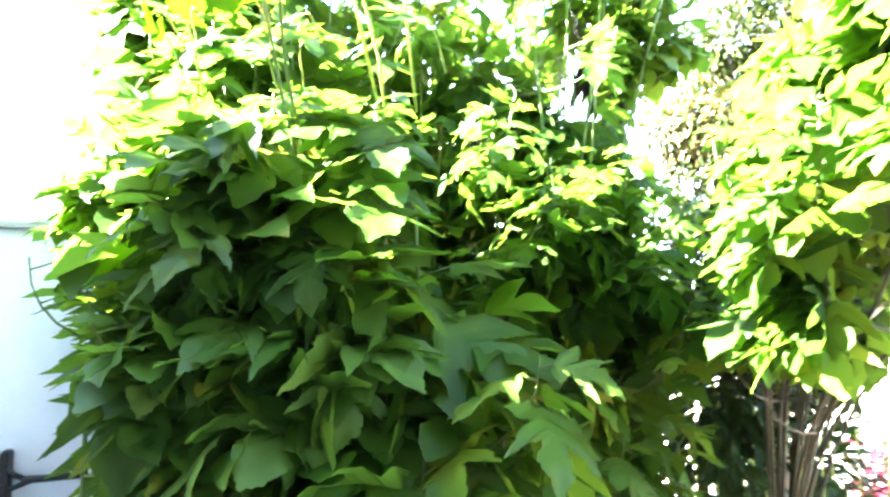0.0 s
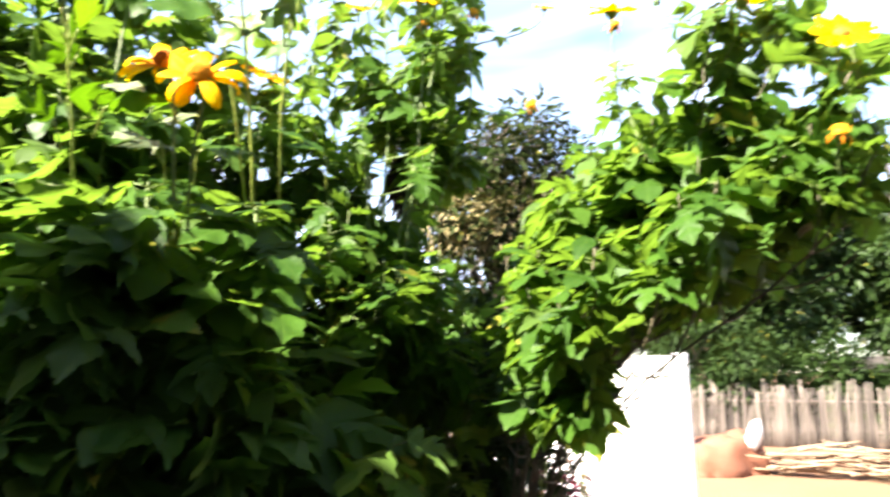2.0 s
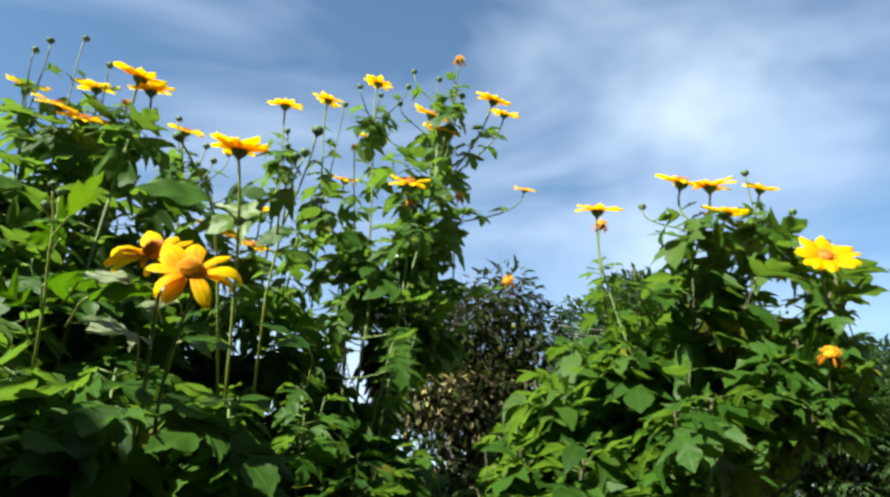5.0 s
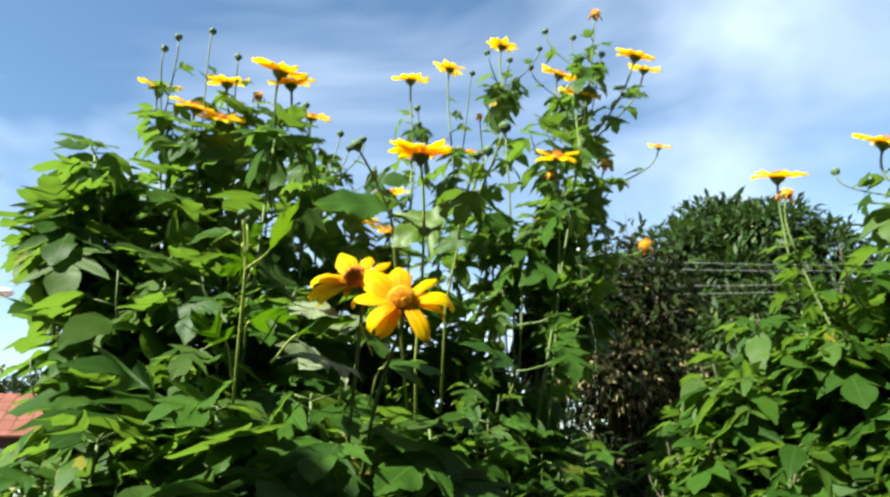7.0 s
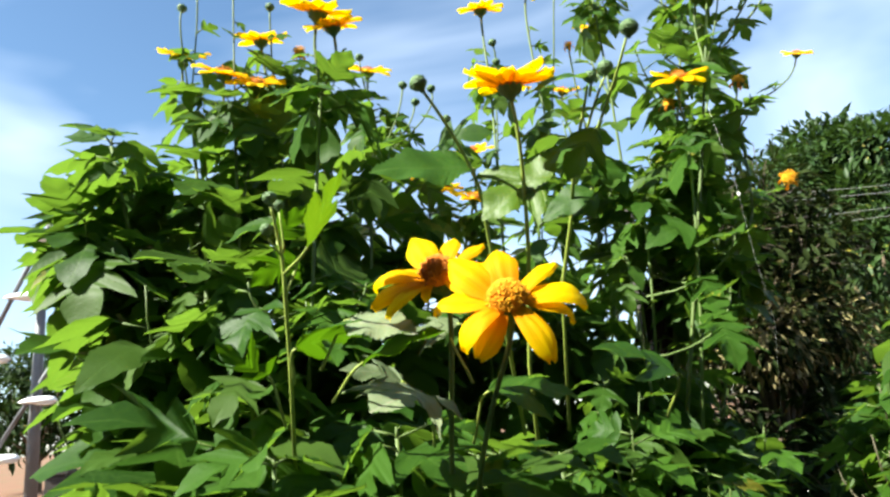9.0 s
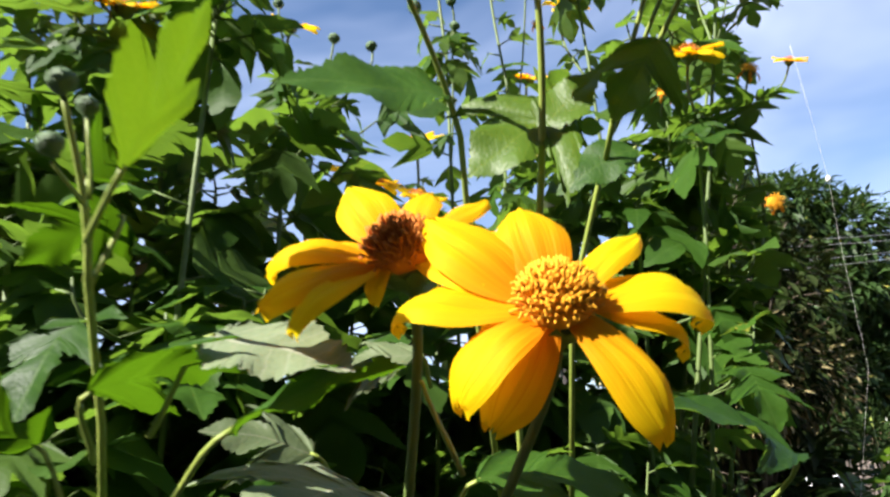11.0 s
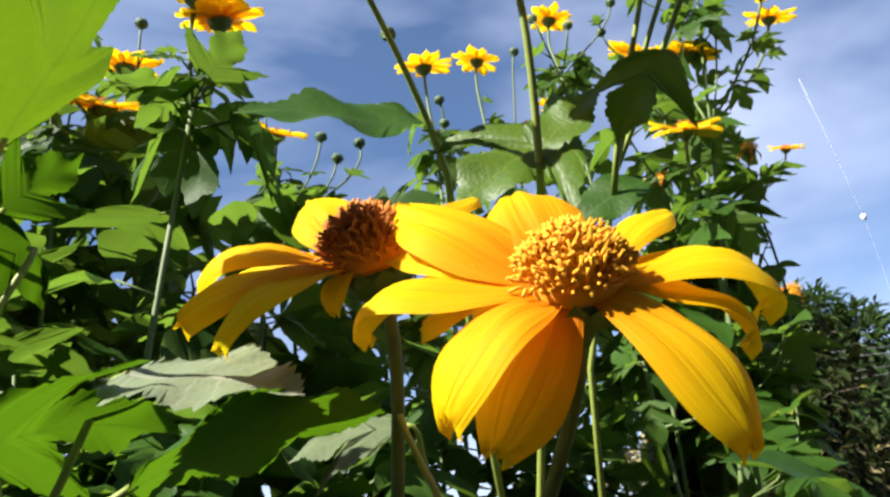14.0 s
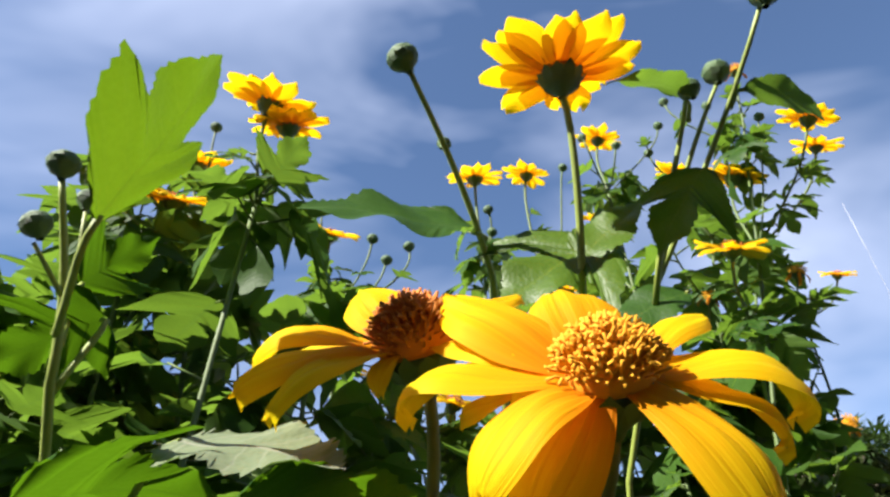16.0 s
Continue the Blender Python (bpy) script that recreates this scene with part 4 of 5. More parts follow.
# lamp mast with two sloping arms
mast = thing("lamp_mast", (-4.93, 13.3, 0), "tall grey steel mast with white lamp heads on sloping arms", "street lamp")
part("pole", tube(bmesh.new(), [(-4.93, 13.3, -0.05), (-4.93, 13.3, 3.0), (-4.93, 13.3, 5.45)], 0.11, 0.065, 12), STEEL, mast)
part("cross_bar", tube(bmesh.new(), [(-5.12, 13.3, 5.02), (-4.93, 13.22, 5.10), (-4.72, 13.3, 5.02)], 0.022, 0.022, 6), STEEL, mast)
for a, b in (((-5.73, 13.05, 3.36), (-4.50, 13.05, 6.38)), ((-5.53, 13.15, 1.75), (-4.02, 13.15, 4.37))):
    a, b = Vector(a), Vector(b)
    part("arm", tube(bmesh.new(), [a, a.lerp(b, 0.5), b], 0.04, 0.04, 8), STEEL, mast)
    for f in (0.0, 0.34, 0.67, 1.0):
        q = a.lerp(b, f)
        bm = bmesh.new()
        bmesh.ops.create_uvsphere(bm, u_segments=16, v_segments=10, radius=1)
        for v in bm.verts:
            v.co = Vector((0.30 * v.co.x * (1 - 0.25 * v.co.x), 0.13 * v.co.y, 0.085 * v.co.z if v.co.z > 0 else 0.045 * v.co.z)) + q + Vector((0.24, 0, 0.03))
        head = part("lamp_head", bm, LAMP_SHELL, mast, "white lamp head", smooth=True)
        lens = bmesh.new()
        bmesh.ops.create_uvsphere(lens, u_segments=12, v_segments=6, radius=1)
        for v in lens.verts:
            v.co = Vector((0.16 * v.co.x, 0.09 * v.co.y, 0.03 * v.co.z)) + q + Vector((0.28, 0, -0.012))
        part("lens", lens, SACK, head, smooth=True)

# peach wall, brick-coloured wall and the red-roofed house
tagged(part("wall_peach", box(bmesh.new(), (-2.98, 8.85, -0.05), (1.6, 9.02, 1.58), 0.01), PEACH, None), "peach plastered boundary wall", "wall", kind="structure")
pillar = thing("gate_pillar", (-3.1, 8.9, 0), "brown gate pillar at the end of the peach wall", "pillar")
part("shaft", box(bmesh.new(), (-3.2, 8.80, -0.05), (-2.985, 9.07, 1.60), 0.01), DARK, pillar)
part("cap", box(bmesh.new(), (-3.23, 8.77, 1.602), (-2.95, 9.10, 1.65), 0.012), DARK, pillar)
tagged(part("wall_clay", box(bmesh.new(), (-9.0, 8.6, -0.05), (-3.205, 8.8, 1.22), 0.012), CLAY, None), "low brick-red boundary wall", "wall", kind="structure")

house = thing("house", (-4.5, 26, 0), "small house with a red tiled roof", "house")
part("wall", box(bmesh.new(), (-7.0, 24.6, -0.05), (-1.5, 29.0, 2.35), 0.02), DARK, house)
for sgn in (1, -1):
    base_m = pose(-4.25, 26.8, 3.75, 28 * sgn, 0, 0)
    ys = (-2.9, 0.0) if sgn > 0 else (0.0, 2.9)
    roof = part("roof_slope", box(bmesh.new(), (-3.2, ys[0], -0.1), (3.2, ys[1], -0.02), 0.01, base_m), ROOF, house)
    if sgn > 0:
        for row in range(9):
            for col in range(16):
                y0 = -2.9 + row * 0.322
                x0 = -3.2 + col * 0.4
                part("tile", box(bmesh.new(), (x0 + 0.01, y0, -0.018), (x0 + 0.39, y0 + 0.33, 0.02 + 0.01 * (row % 2)), 0.0, base_m @ pose(0, 0, 0, 0.8, 0, 0)), ROOF, roof)
part("window", box(bmesh.new(), (-6.2, 24.55, 1.0), (-5.2, 24.59, 2.0), 0.01), STONE, house)


# ---- the dry tree and the crimson plant ----
rd = random.Random(21)
dry = thing("dry_tree", (0.80, 1.90, 0), "half-dry small tree with brown seed sprays and knobbly trunk", "tree")
part("trunk", tube(bmesh.new(), bez((0.80, 1.90, -0.05), (0.76, 1.90, 0.5), (0.80, 1.86, 1.0), (0.78, 1.88, 1.62), 12), 0.045, 0.028, 10, 0.16, rd), BARK, dry)
DRY_AT = [(0.66, 2.00, 2.04), (0.75, 2.05, 2.11), (0.90, 2.00, 2.11), (1.02, 1.98, 2.04), (0.80, 1.90, 2.00)]
GREY_AT = [(0.95, 2.00, 2.40), (0.85, 2.00, 2.30), (1.05, 2.00, 2.30), (0.76, 1.95, 2.27), (1.00, 1.95, 2.20), (0.88, 1.90, 2.05), (0.68, 1.98, 1.84), (0.94, 2.05, 1.88)]
balls = []
for x, y, z in DRY_AT + GREY_AT:
    c = Vector((x, y, z))
    part("limb", tube(bmesh.new(), bez((0.78, 1.88, 1.55), (0.78, 1.88, 1.75), c.lerp(Vector((0.78, 1.88, 1.6)), 0.35), c, 6), 0.012, 0.004, 6), TWIG, dry)
    balls.append((c, (0.15, 0.15, 0.13)))
bm = bmesh.new()
for _ in range(420):
    c, rad = rd.choice(balls)
    d = Vector((rd.gauss(0, 1), rd.gauss(0, 1), rd.gauss(0.3, 1))).normalized()
    e = c + d * rd.uniform(0.08, 0.2)
    tube(bm, [c + d * 0.02, (c + e) / 2 + Vector((0, 0, 0.01)), e], 0.0016, 0.0008, 4)
part("twig_mass", bm, TWIG, dry, kind="stuff")
joined("seed_sprays", SMALL, crown_leaves(balls[:len(DRY_AT)], 3900, 0.028, rd, 0.3, 0.2), DRY_LEAF, dry)
joined("grey_foliage", SMALL, crown_leaves(balls, 4600, 0.038, rd, 0.3, 0.2), GREY_LEAF, dry)
low = [((0.85, 1.85, 0.85), (0.22, 0.2, 0.2)), ((1.05, 1.95, 0.7), (0.25, 0.22, 0.22)), ((0.65, 1.95, 0.95), (0.18, 0.2, 0.2)), ((0.9, 2.1, 1.15), (0.2, 0.2, 0.2)), ((0.62, 1.78, 1.35), (0.18, 0.16, 0.28)), ((0.80, 1.98, 1.50), (0.20, 0.18, 0.26)), ((0.98, 2.05, 1.55), (0.2, 0.2, 0.25)), ((0.66, 1.85, 1.65), (0.16, 0.15, 0.16)), ((0.84, 1.98, 1.76), (0.20, 0.16, 0.16)), ((1.02, 2.02, 1.80), (0.18, 0.16, 0.16))]
under = thing("undergrowth", (0.9, 1.95, 0), "tangled low green weeds round the trunk", "weeds", kind="stuff")
joined("weeds", SMALL, crown_leaves(low, 9000, 0.055, rd, 0.1, 0.1), HEDGE_LEAF, under)
bm = bmesh.new()
for c, rad in low:
    for _ in range(7):
        e = Vector(c) + Vector([rd.uniform(-0.18, 0.18) for _ in range(3)])
        tube(bm, bez((e.x * 0.9 + 0.09, e.y * 0.95 + 0.1, -0.02), (e.x, e.y, e.z * 0.4), (e.x, e.y, e.z * 0.7), e, 4), 0.004, 0.002, 4)
part("weed_stems", bm, STEM, under, kind="stuff")

red = thing("crimson_plant", (1.86, 3.55, 0.70), "crimson-leaved bedding plant in the raised bed", "plant")
bm = bmesh.new()
reds = []
for i in range(9):
    a, rr = i * 2.4, 0.03 + 0.012 * i
    b = Vector((1.86 + rr * math.cos(a), 3.55 + rr * math.sin(a), 0.69))
    e = b + Vector((0.5 * rr * math.cos(a), 0.5 * rr * math.sin(a), rd.uniform(0.24, 0.36)))
    pts = bez(b, b + Vector((0, 0, 0.1)), e - Vector((0, 0, 0.1)), e, 6)
    tube(bm, pts, 0.005, 0.003, 5)
    for j in range(22):
        p = pts[min(6, 1 + j // 4)]
        t = j * 2.4 + i
        d = Vector((math.cos(t), math.sin(t), rd.uniform(-0.25, 0.35)))
        reds.append((frame_of(p, d, (0, 0, 1), rd.uniform(0.07, 0.12)), j % 2))
part("stems", bm, TWIG, red, kind="stuff")
joined("leaves", SMALL, reds, RED_LEAF, red)

# ---- flowering shrubs ----


def head_on(shrub, canes, at, normal, size, seed, old=False, droop=0, petals=12):
    """A flower on a stalk that springs from the nearest stem below it."""
    foot = flower(shrub.ob, at, normal, size, seed, old, petals, droop)
    root = link_point(canes, foot)
    pts = bez(root, Vector((root.x * 0.3 + foot.x * 0.7, root.y * 0.3 + foot.y * 0.7, root.z * 0.55 + foot.z * 0.45)), foot - Vector(normal).normalized() * 0.05, foot, 9)
    stalk(shrub.ob, pts, 0.0022, 0.0024 if size > 0.03 else 0.0018, "flower_stalk", 6, STEM_SHADED)
    shrub.leafy(pts[:7], 0.0, 2 + int(34 * (foot - root).length), 0.062, 0.030, None, shrub.air)


def bud_on(shrub, canes, at, normal, radius, seed):
    foot = bud(shrub.ob, at, normal, radius, seed)
    root = link_point(canes, foot)
    pts = bez(root, Vector((root.x * 0.3 + foot.x * 0.7, root.y * 0.3 + foot.y * 0.7, root.z * 0.55 + foot.z * 0.45)), foot - Vector(normal).normalized() * 0.03, foot, 8)
    stalk(shrub.ob, pts, 0.0014, radius * 0.22, "bud_stalk", 6, STEM_SHADED)
    shrub.leafy(pts[:6], 0.0, 1 + int(20 * (foot - root).length), 0.05, 0.026, None, shrub.air)


def link_point(canes, foot):
    best = min((q for pts in canes for q in pts[3:] if q.z < foot.z - 0.05), key=lambda q: (q - foot).length + 1.6 * math.hypot(q.x - foot.x, q.y - foot.y))
    return best.copy()


def open_air(p):
    """Keeps leaves clear of the camera and of its view of the near flowers."""
    if (p.y < 0.98 and p.z > 1.55) or (p.y < 1.10 and p.z > 2.03 and p.x < 0.35):
        return False
    return (p - Vector((-0.22, 0.72, 1.88))).length > 0.25 and p.y > 0.8


def left_of_wall(p):
    """The lower edge of the foliage beside the white wall, drawn in towards the ground to fit the camera's view."""
    return p.x - 0.134 > -(0.56 + 0.5 * max(0.0, p.z - 1.33)) * (p.y - 0.063)


def back_air(p):
    """The outline of the shrub by the wall, fitted to the camera's view: it narrows below its crown."""
    if p.z > 1.78 and p.x < -0.31 - (0.26 if 1.81 < p.z < 1.93 else 0.34) * (p.y - 0.23):
        return False
    if p.z < 1.58 and not left_of_wall(p):
        return False
    if 1.58 < p.z < 2.0 and p.x + 0.12 < -(0.46 if p.z < 1.78 else 0.40) * (p.y + 0.04):
        return False
    return open_air(p) and p.x > 0.13 - 0.68 * p.y and not (p.z > 2.0 and p.y < 1.22 and p.x < -0.18)


def tall_air(p):
    """The outline of the tall shrub, cut to the camera's view: a crown that overhangs the gap beside the dry tree."""
    # sight gap, so that the withered leaves show from the camera
    if 1.88 < p.z < 2.13 and abs(p.x - 0.2 * p.y) < 0.05:
        return False
    if p.z < 1.85:
        return open_air(p) and p.x < 0.13 + 0.28 * p.y
    rise = (p.z - 1.88) / math.hypot(p.x + 0.24, p.y - 0.70)
    if p.z > 2.40 and math.sin(p.x * 997 + p.y * 613 + p.z * 401) > 0.6:
        return False
    if p.x + 0.24 > (1.03 + 2.3 * max(0.0, rise - 0.47)) * (p.y - 0.70):
        return False
    return open_air(p) and p.x < 0.13 + (0.18 + 1.8 * min(0.3, max(0.0, p.z - 1.98))) * p.y


# shrub at the back, beside the white wall
back = Shrub("sunflower_shrub", (-0.30, 1.55, 0), "tall yellow-flowered shrub sunflower with large lobed leaves", 31)
rb = random.Random(77)
canes = []
for x, y, z in ((-0.284, 1.29, 2.36), (-0.42, 1.40, 2.38), (-0.50, 1.47, 2.43), (-0.36, 1.46, 2.46), (-0.17, 1.62, 2.47), (-0.60, 1.38, 2.32), (-0.63, 1.44, 2.26), (-0.65, 1.42, 2.14), (-0.50, 1.32, 1.92), (-0.20, 1.42, 2.30), (-0.08, 1.58, 2.25), (-0.46, 1.62, 2.35), (-0.60, 1.50, 2.32), (-0.02, 1.42, 2.08), (-0.25, 1.28, 2.05), (-0.45, 1.30, 2.10), (-0.52, 1.30, 1.72), (-0.33, 1.52, 2.36), (-0.40, 1.56, 2.26), (-0.28, 1.44, 2.22), (-0.48, 1.46, 2.26), (-0.20, 1.52, 2.22), (-0.36, 1.40, 2.12), (-0.15, 1.45, 1.95), (-0.25, 1.50, 1.92), (-0.56, 1.15, 1.74), (-0.60, 1.22, 1.76), (-0.05, 1.52, 2.02)):
    canes.append(back.cane((x * 0.6 - 0.12 + rb.uniform(-0.1, 0.1), y * 0.5 + 0.78 + rb.uniform(-0.1, 0.1), -0.03), (x, y, z), 0.28, 28, 0.175, 0.088, 0.007, 0.0024, 0.16, 15, (-0.6, -0.25, 0), back_air, False, (0.13 if x < -0.48 else 0, 0, 0)))
for k, (x, y, z, sz, old) in enumerate(((-0.514, 1.471, 2.526, 0.040, 0), (-0.434, 1.390, 2.450, 0.042, 0), (-0.385, 1.395, 2.435, 0.042, 0), (-0.380, 1.453, 2.548, 0.040, 0), (-0.314, 1.455, 2.527, 0.026, 1), (-0.284, 1.256, 2.482, 0.046, 0), (-0.262, 1.275, 2.470, 0.040, 0), (-0.180, 1.600, 2.570, 0.040, 0))):
    head_on(back, canes, (x, y, z), (rb.uniform(-0.2, 0.2), rb.uniform(-0.6, -0.3), 1), sz, 100 + k, bool(old))
for k, (x, y, z) in enumerate(((-0.482, 1.409, 2.612), (-0.507, 1.421, 2.587), (-0.417, 1.40, 2.633), (-0.362, 1.423, 2.596), (-0.201, 1.543, 2.569), (-0.131, 1.469, 2.473), (-0.08, 1.464, 2.464), (-0.11, 1.47, 2.44))):
    bud_on(back, canes, (x, y, z), (rb.uniform(-0.2, 0.2), rb.uniform(-0.2, 0.2), 1), 0.0074, k)
back.close()

# taller shrub behind, towards the dry tree
tall = Shrub("sunflower_shrub", (0.25, 1.60, 0), "tallest yellow-flowered shrub sunflower beside the dry tree", 41)
canes = []
for x, y, z in ((0.05, 1.52, 2.50), (0.17, 1.55, 2.60), (0.28, 1.50, 2.66), (0.43, 1.33, 2.64), (0.46, 1.48, 2.64), (0.34, 1.34, 2.32), (0.02, 1.62, 2.25), (0.30, 1.60, 2.50), (0.44, 1.58, 2.25), (0.20, 1.35, 2.10), (0.50, 1.52, 2.42), (0.33, 1.50, 1.95), (0.10, 1.45, 2.28), (0.50, 1.62, 1.80), (0.12, 1.32, 1.90), (0.48, 1.40, 2.20), (0.55, 1.55, 1.75), (0.28, 1.42, 2.22), (0.02, 1.40, 1.90), (0.12, 1.50, 1.95), (0.22, 1.52, 1.88), (0.42, 1.50, 2.46), (0.48, 1.44, 2.52), (0.36, 1.52, 2.34)):
    canes.append(tall.cane((x * 0.35 + 0.05 + rb.uniform(-0.1, 0.1), y * 0.5 + 0.85 + rb.uniform(-0.1, 0.1), -0.03), (x, y, z), 0.28, 30, 0.140, 0.056, 0.007, 0.0022, 0.15, 19, (0, -0.3, 0), tall_air, False, (-0.24 if x > 0.47 else -0.12 if x > 0.4 else 0, 0.05, 0)))
for k, (x, y, z, sz, old) in enumerate(((0.044, 1.518, 2.666, 0.042, 0), (0.170, 1.585, 2.758, 0.038, 0), (0.288, 1.509, 2.802, 0.038, 0), (0.440, 1.300, 2.790, 0.030, 1), (0.535, 1.290, 2.690, 0.042, 0), (0.600, 1.350, 2.700, 0.036, 0), (0.451, 1.509, 2.748, 0.044, 0), (0.425, 1.368, 2.612, 0.044, 0), (0.305, 1.586, 2.669, 0.038, 0))):
    head_on(tall, canes, (x, y, z), (rb.uniform(-0.25, 0.25), rb.uniform(-0.7, -0.3), 1), sz, 200 + k, bool(old))
for k, (x, y, z, sz, old) in enumerate(((0.263, 1.616, 2.647, 0.022, 1), (0.034, 1.652, 2.416, 0.040, 0), (-0.029, 1.689, 2.353, 0.042, 0), (-0.080, 1.640, 2.340, 0.040, 0), (0.255, 1.662, 2.562, 0.034, 0), (0.320, 1.307, 2.410, 0.042, 0), (0.480, 1.372, 2.437, 0.030, 1), (0.373, 1.442, 2.422, 0.030, 1), (0.797, 1.583, 2.620, 0.030, 0), (0.020, 1.610, 2.300, 0.040, 0))):
    head_on(tall, canes, (x, y, z), (rb.uniform(-0.25, 0.25), rb.uniform(-0.7, -0.3), 1), sz, 230 + k, bool(old))
head_on(tall, canes, (0.803, 1.70, 2.360), (-0.4, -0.9, 0.1), 0.044, 260, True, 2, 8)
for k, (x, y, z) in enumerate(((0.343, 1.374, 2.771), (0.406, 1.351, 2.753), (0.338, 1.399, 2.738), (0.328, 1.43, 2.701), (0.451, 1.302, 2.686), (0.277, 1.442, 2.72), (0.222, 1.454, 2.737), (0.196, 1.491, 2.696), (0.053, 1.49, 2.576), (0.06, 1.50, 2.54))):
    bud_on(tall, canes, (x, y, z), (rb.uniform(-0.3, 0.3), rb.uniform(-0.3, 0.3), 1), 0.0074, k)
for k in range(6):
    v, f, uv = leaf_data("plain", 3, random.Random(60 + k), 0.9, 0.2, 0.2, 0.04)
    at = Vector((0.325 + 0.014 * (k % 3), 1.56 + 0.012 * (k // 3), 2.09 + 0.02 * (k % 2)))
    place(new("withered_leaf", mesh_of("withered_leaf", v, f, DEAD_LEAF, uv)), tall.ob, frame_of(at, (0.12 * (k - 2.5), -0.1, -1), (0.3, -1, 0.2), 0.13 + 0.012 * k) @ Matrix.Diagonal((0.42, 1, 1, 1)))
stalk(tall.ob, [(0.335, 1.50, 2.20), (0.33, 1.55, 2.15), (0.332, 1.565, 2.09)], 0.0025, 0.002, "withered_stalk", 5)
tall.close()

# shrub leaning out over the open ground
lean = Shrub("sunflower_shrub", (0.71, 1.80, 0), "yellow-flowered shrub sunflower leaning over the open yard", 51)
canes = []


def lean_air(p):
    """The outline of the leaning shrub, trimmed to the camera's view: low beside the dry tree, with one tall thin
    column of leaves.
    """
    slope = (p.x + 0.17) / (p.y + 0.11)
    bearing = (p.x - 0.09) / (p.y - 0.02)
    rise = (p.z - 1.50) / math.hypot(p.x - 0.09, p.y - 0.02)
    if rise > 0.20 + 0.72 * min(0.36, bearing - 0.20) and (bearing < 0.58 or math.sin(p.x * 997 + p.y * 613 + p.z * 401) > 0.6):
        return False
    return p.y > 0.45 and p.x > 0.13 + 0.29 * p.y and p.z > 1.43 and not (p.x < 0.45 and p.y < 1.0) and slope < 0.65 + 3.2 * min(0.24, max(0.0, p.z - 1.62))


for x, y, z in ((0.64, 1.05, 2.20), (0.76, 0.86, 2.20), (0.82, 0.72, 2.02), (0.90, 0.84, 2.22), (0.66, 0.92, 2.05), (0.58, 1.12, 1.90), (0.66, 0.78, 1.85), (0.78, 0.88, 2.12), (0.55, 0.98, 1.78), (0.72, 0.95, 1.95), (0.60, 0.86, 1.70), (0.56, 1.20, 1.80), (0.63, 1.25, 1.76), (0.52, 1.12, 1.66), (0.66, 1.05, 1.62), (0.74, 0.92, 1.72), (0.96, 0.73, 2.12), (0.93, 0.70, 1.92), (0.80, 0.78, 1.66), (0.94, 0.80, 2.02)):
    canes.append(lean.cane((0.74 + rb.uniform(-0.014, 0.014), 1.83 + rb.uniform(-0.014, 0.014), -0.03), (x, y, z), 0.50, 38, 0.145, 0.078, 0.005, 0.0022, 0.05, 13, (0.1, -0.4, 0), lean_air, True, (0, 0, 0), CANE))
lean.air = None
for k, (x, y, z, sz, old) in enumerate(((0.655, 1.040, 2.300, 0.044, 0), (0.640, 1.010, 2.250, 0.028, 1), (0.745, 0.880, 2.315, 0.044, 0), (0.800, 0.860, 2.310, 0.042, 0), (0.800, 0.830, 2.240, 0.040, 0), (0.930, 0.850, 2.330, 0.034, 0), (0.850, 0.675, 2.105, 0.044, 0), (0.840, 0.690, 1.935, 0.036, 1))):
    tip_to = (rb.uniform(-0.2, 0.2), rb.uniform(-0.6, -0.25), 1) if k != 6 else (-0.35, -0.7, 0.6)
    head_on(lean, canes, (x, y, z), tip_to, sz, 300 + k, bool(old))
for k, (x, y, z) in enumerate(((0.88, 0.84, 2.35), (0.95, 0.80, 2.26), (0.70, 0.95, 2.28), (0.92, 0.72, 2.16))):
    bud_on(lean, canes, (x, y, z), (rb.uniform(-0.3, 0.3), rb.uniform(-0.3, 0.3), 1), 0.0072, k)
lean.close()

# shrub in front, with the pair of large flowers
front = Shrub("sunflower_shrub", (-0.12, 1.08, 0), "yellow-flowered shrub sunflower with two large open flowers", 61)


def low_air(p):
    """Shaped to the camera's view: low in front, with a dark hollow under the two large flowers."""
    if p.x > 0.0 and p.z > 1.60:
        return False
    return p.z < (1.95 if p.y > 1.08 else 1.86) and p.y > 0.92 and not (p.y < 0.97 and p.z > 1.80) and p.x > 0.12 - 0.62 * p.y and p.x < 0.5 and left_of_wall(p)


for x, y, z in ((-0.35, 1.08, 1.84), (-0.22, 1.10, 1.86), (-0.05, 1.06, 1.82), (-0.42, 1.14, 1.72), (-0.12, 1.00, 1.60), (-0.3, 1.00, 1.52), (-0.42, 1.10, 1.50), (-0.3, 1.18, 1.80), (-0.12, 1.15, 1.82), (0, 1.12, 1.70), (-0.2, 1.05, 1.40), (-0.25, 1.16, 1.96), (-0.08, 1.18, 1.97), (-0.38, 1.18, 1.93), (-0.5, 1.12, 1.80), (-0.52, 1.16, 1.74)):
    front.cane((x * 0.6 - 0.05 + rb.uniform(-0.08, 0.08), 1.12 + rb.uniform(-0.08, 0.08), -0.03), (x, y, z), 0.30, 26, 0.245, 0.115, 0.007, 0.0024, 0.12, 11, (0, -0.6, 0), low_air)
for _ in range(46):
    p = Vector((rb.uniform(-0.34, -0.02), rb.uniform(0.98, 1.08), rb.uniform(1.58, 1.83)))
    d = Vector((rb.uniform(-0.7, 0.7), -0.6, rb.uniform(-0.9, 0.1)))
    front.leaves.append((frame_of(p, d, (rb.uniform(-0.5, 0.3), -0.5, 0.9), rb.uniform(0.09, 0.15)), rb.randrange(8), p + Vector((0, 0.06, -0.03))))

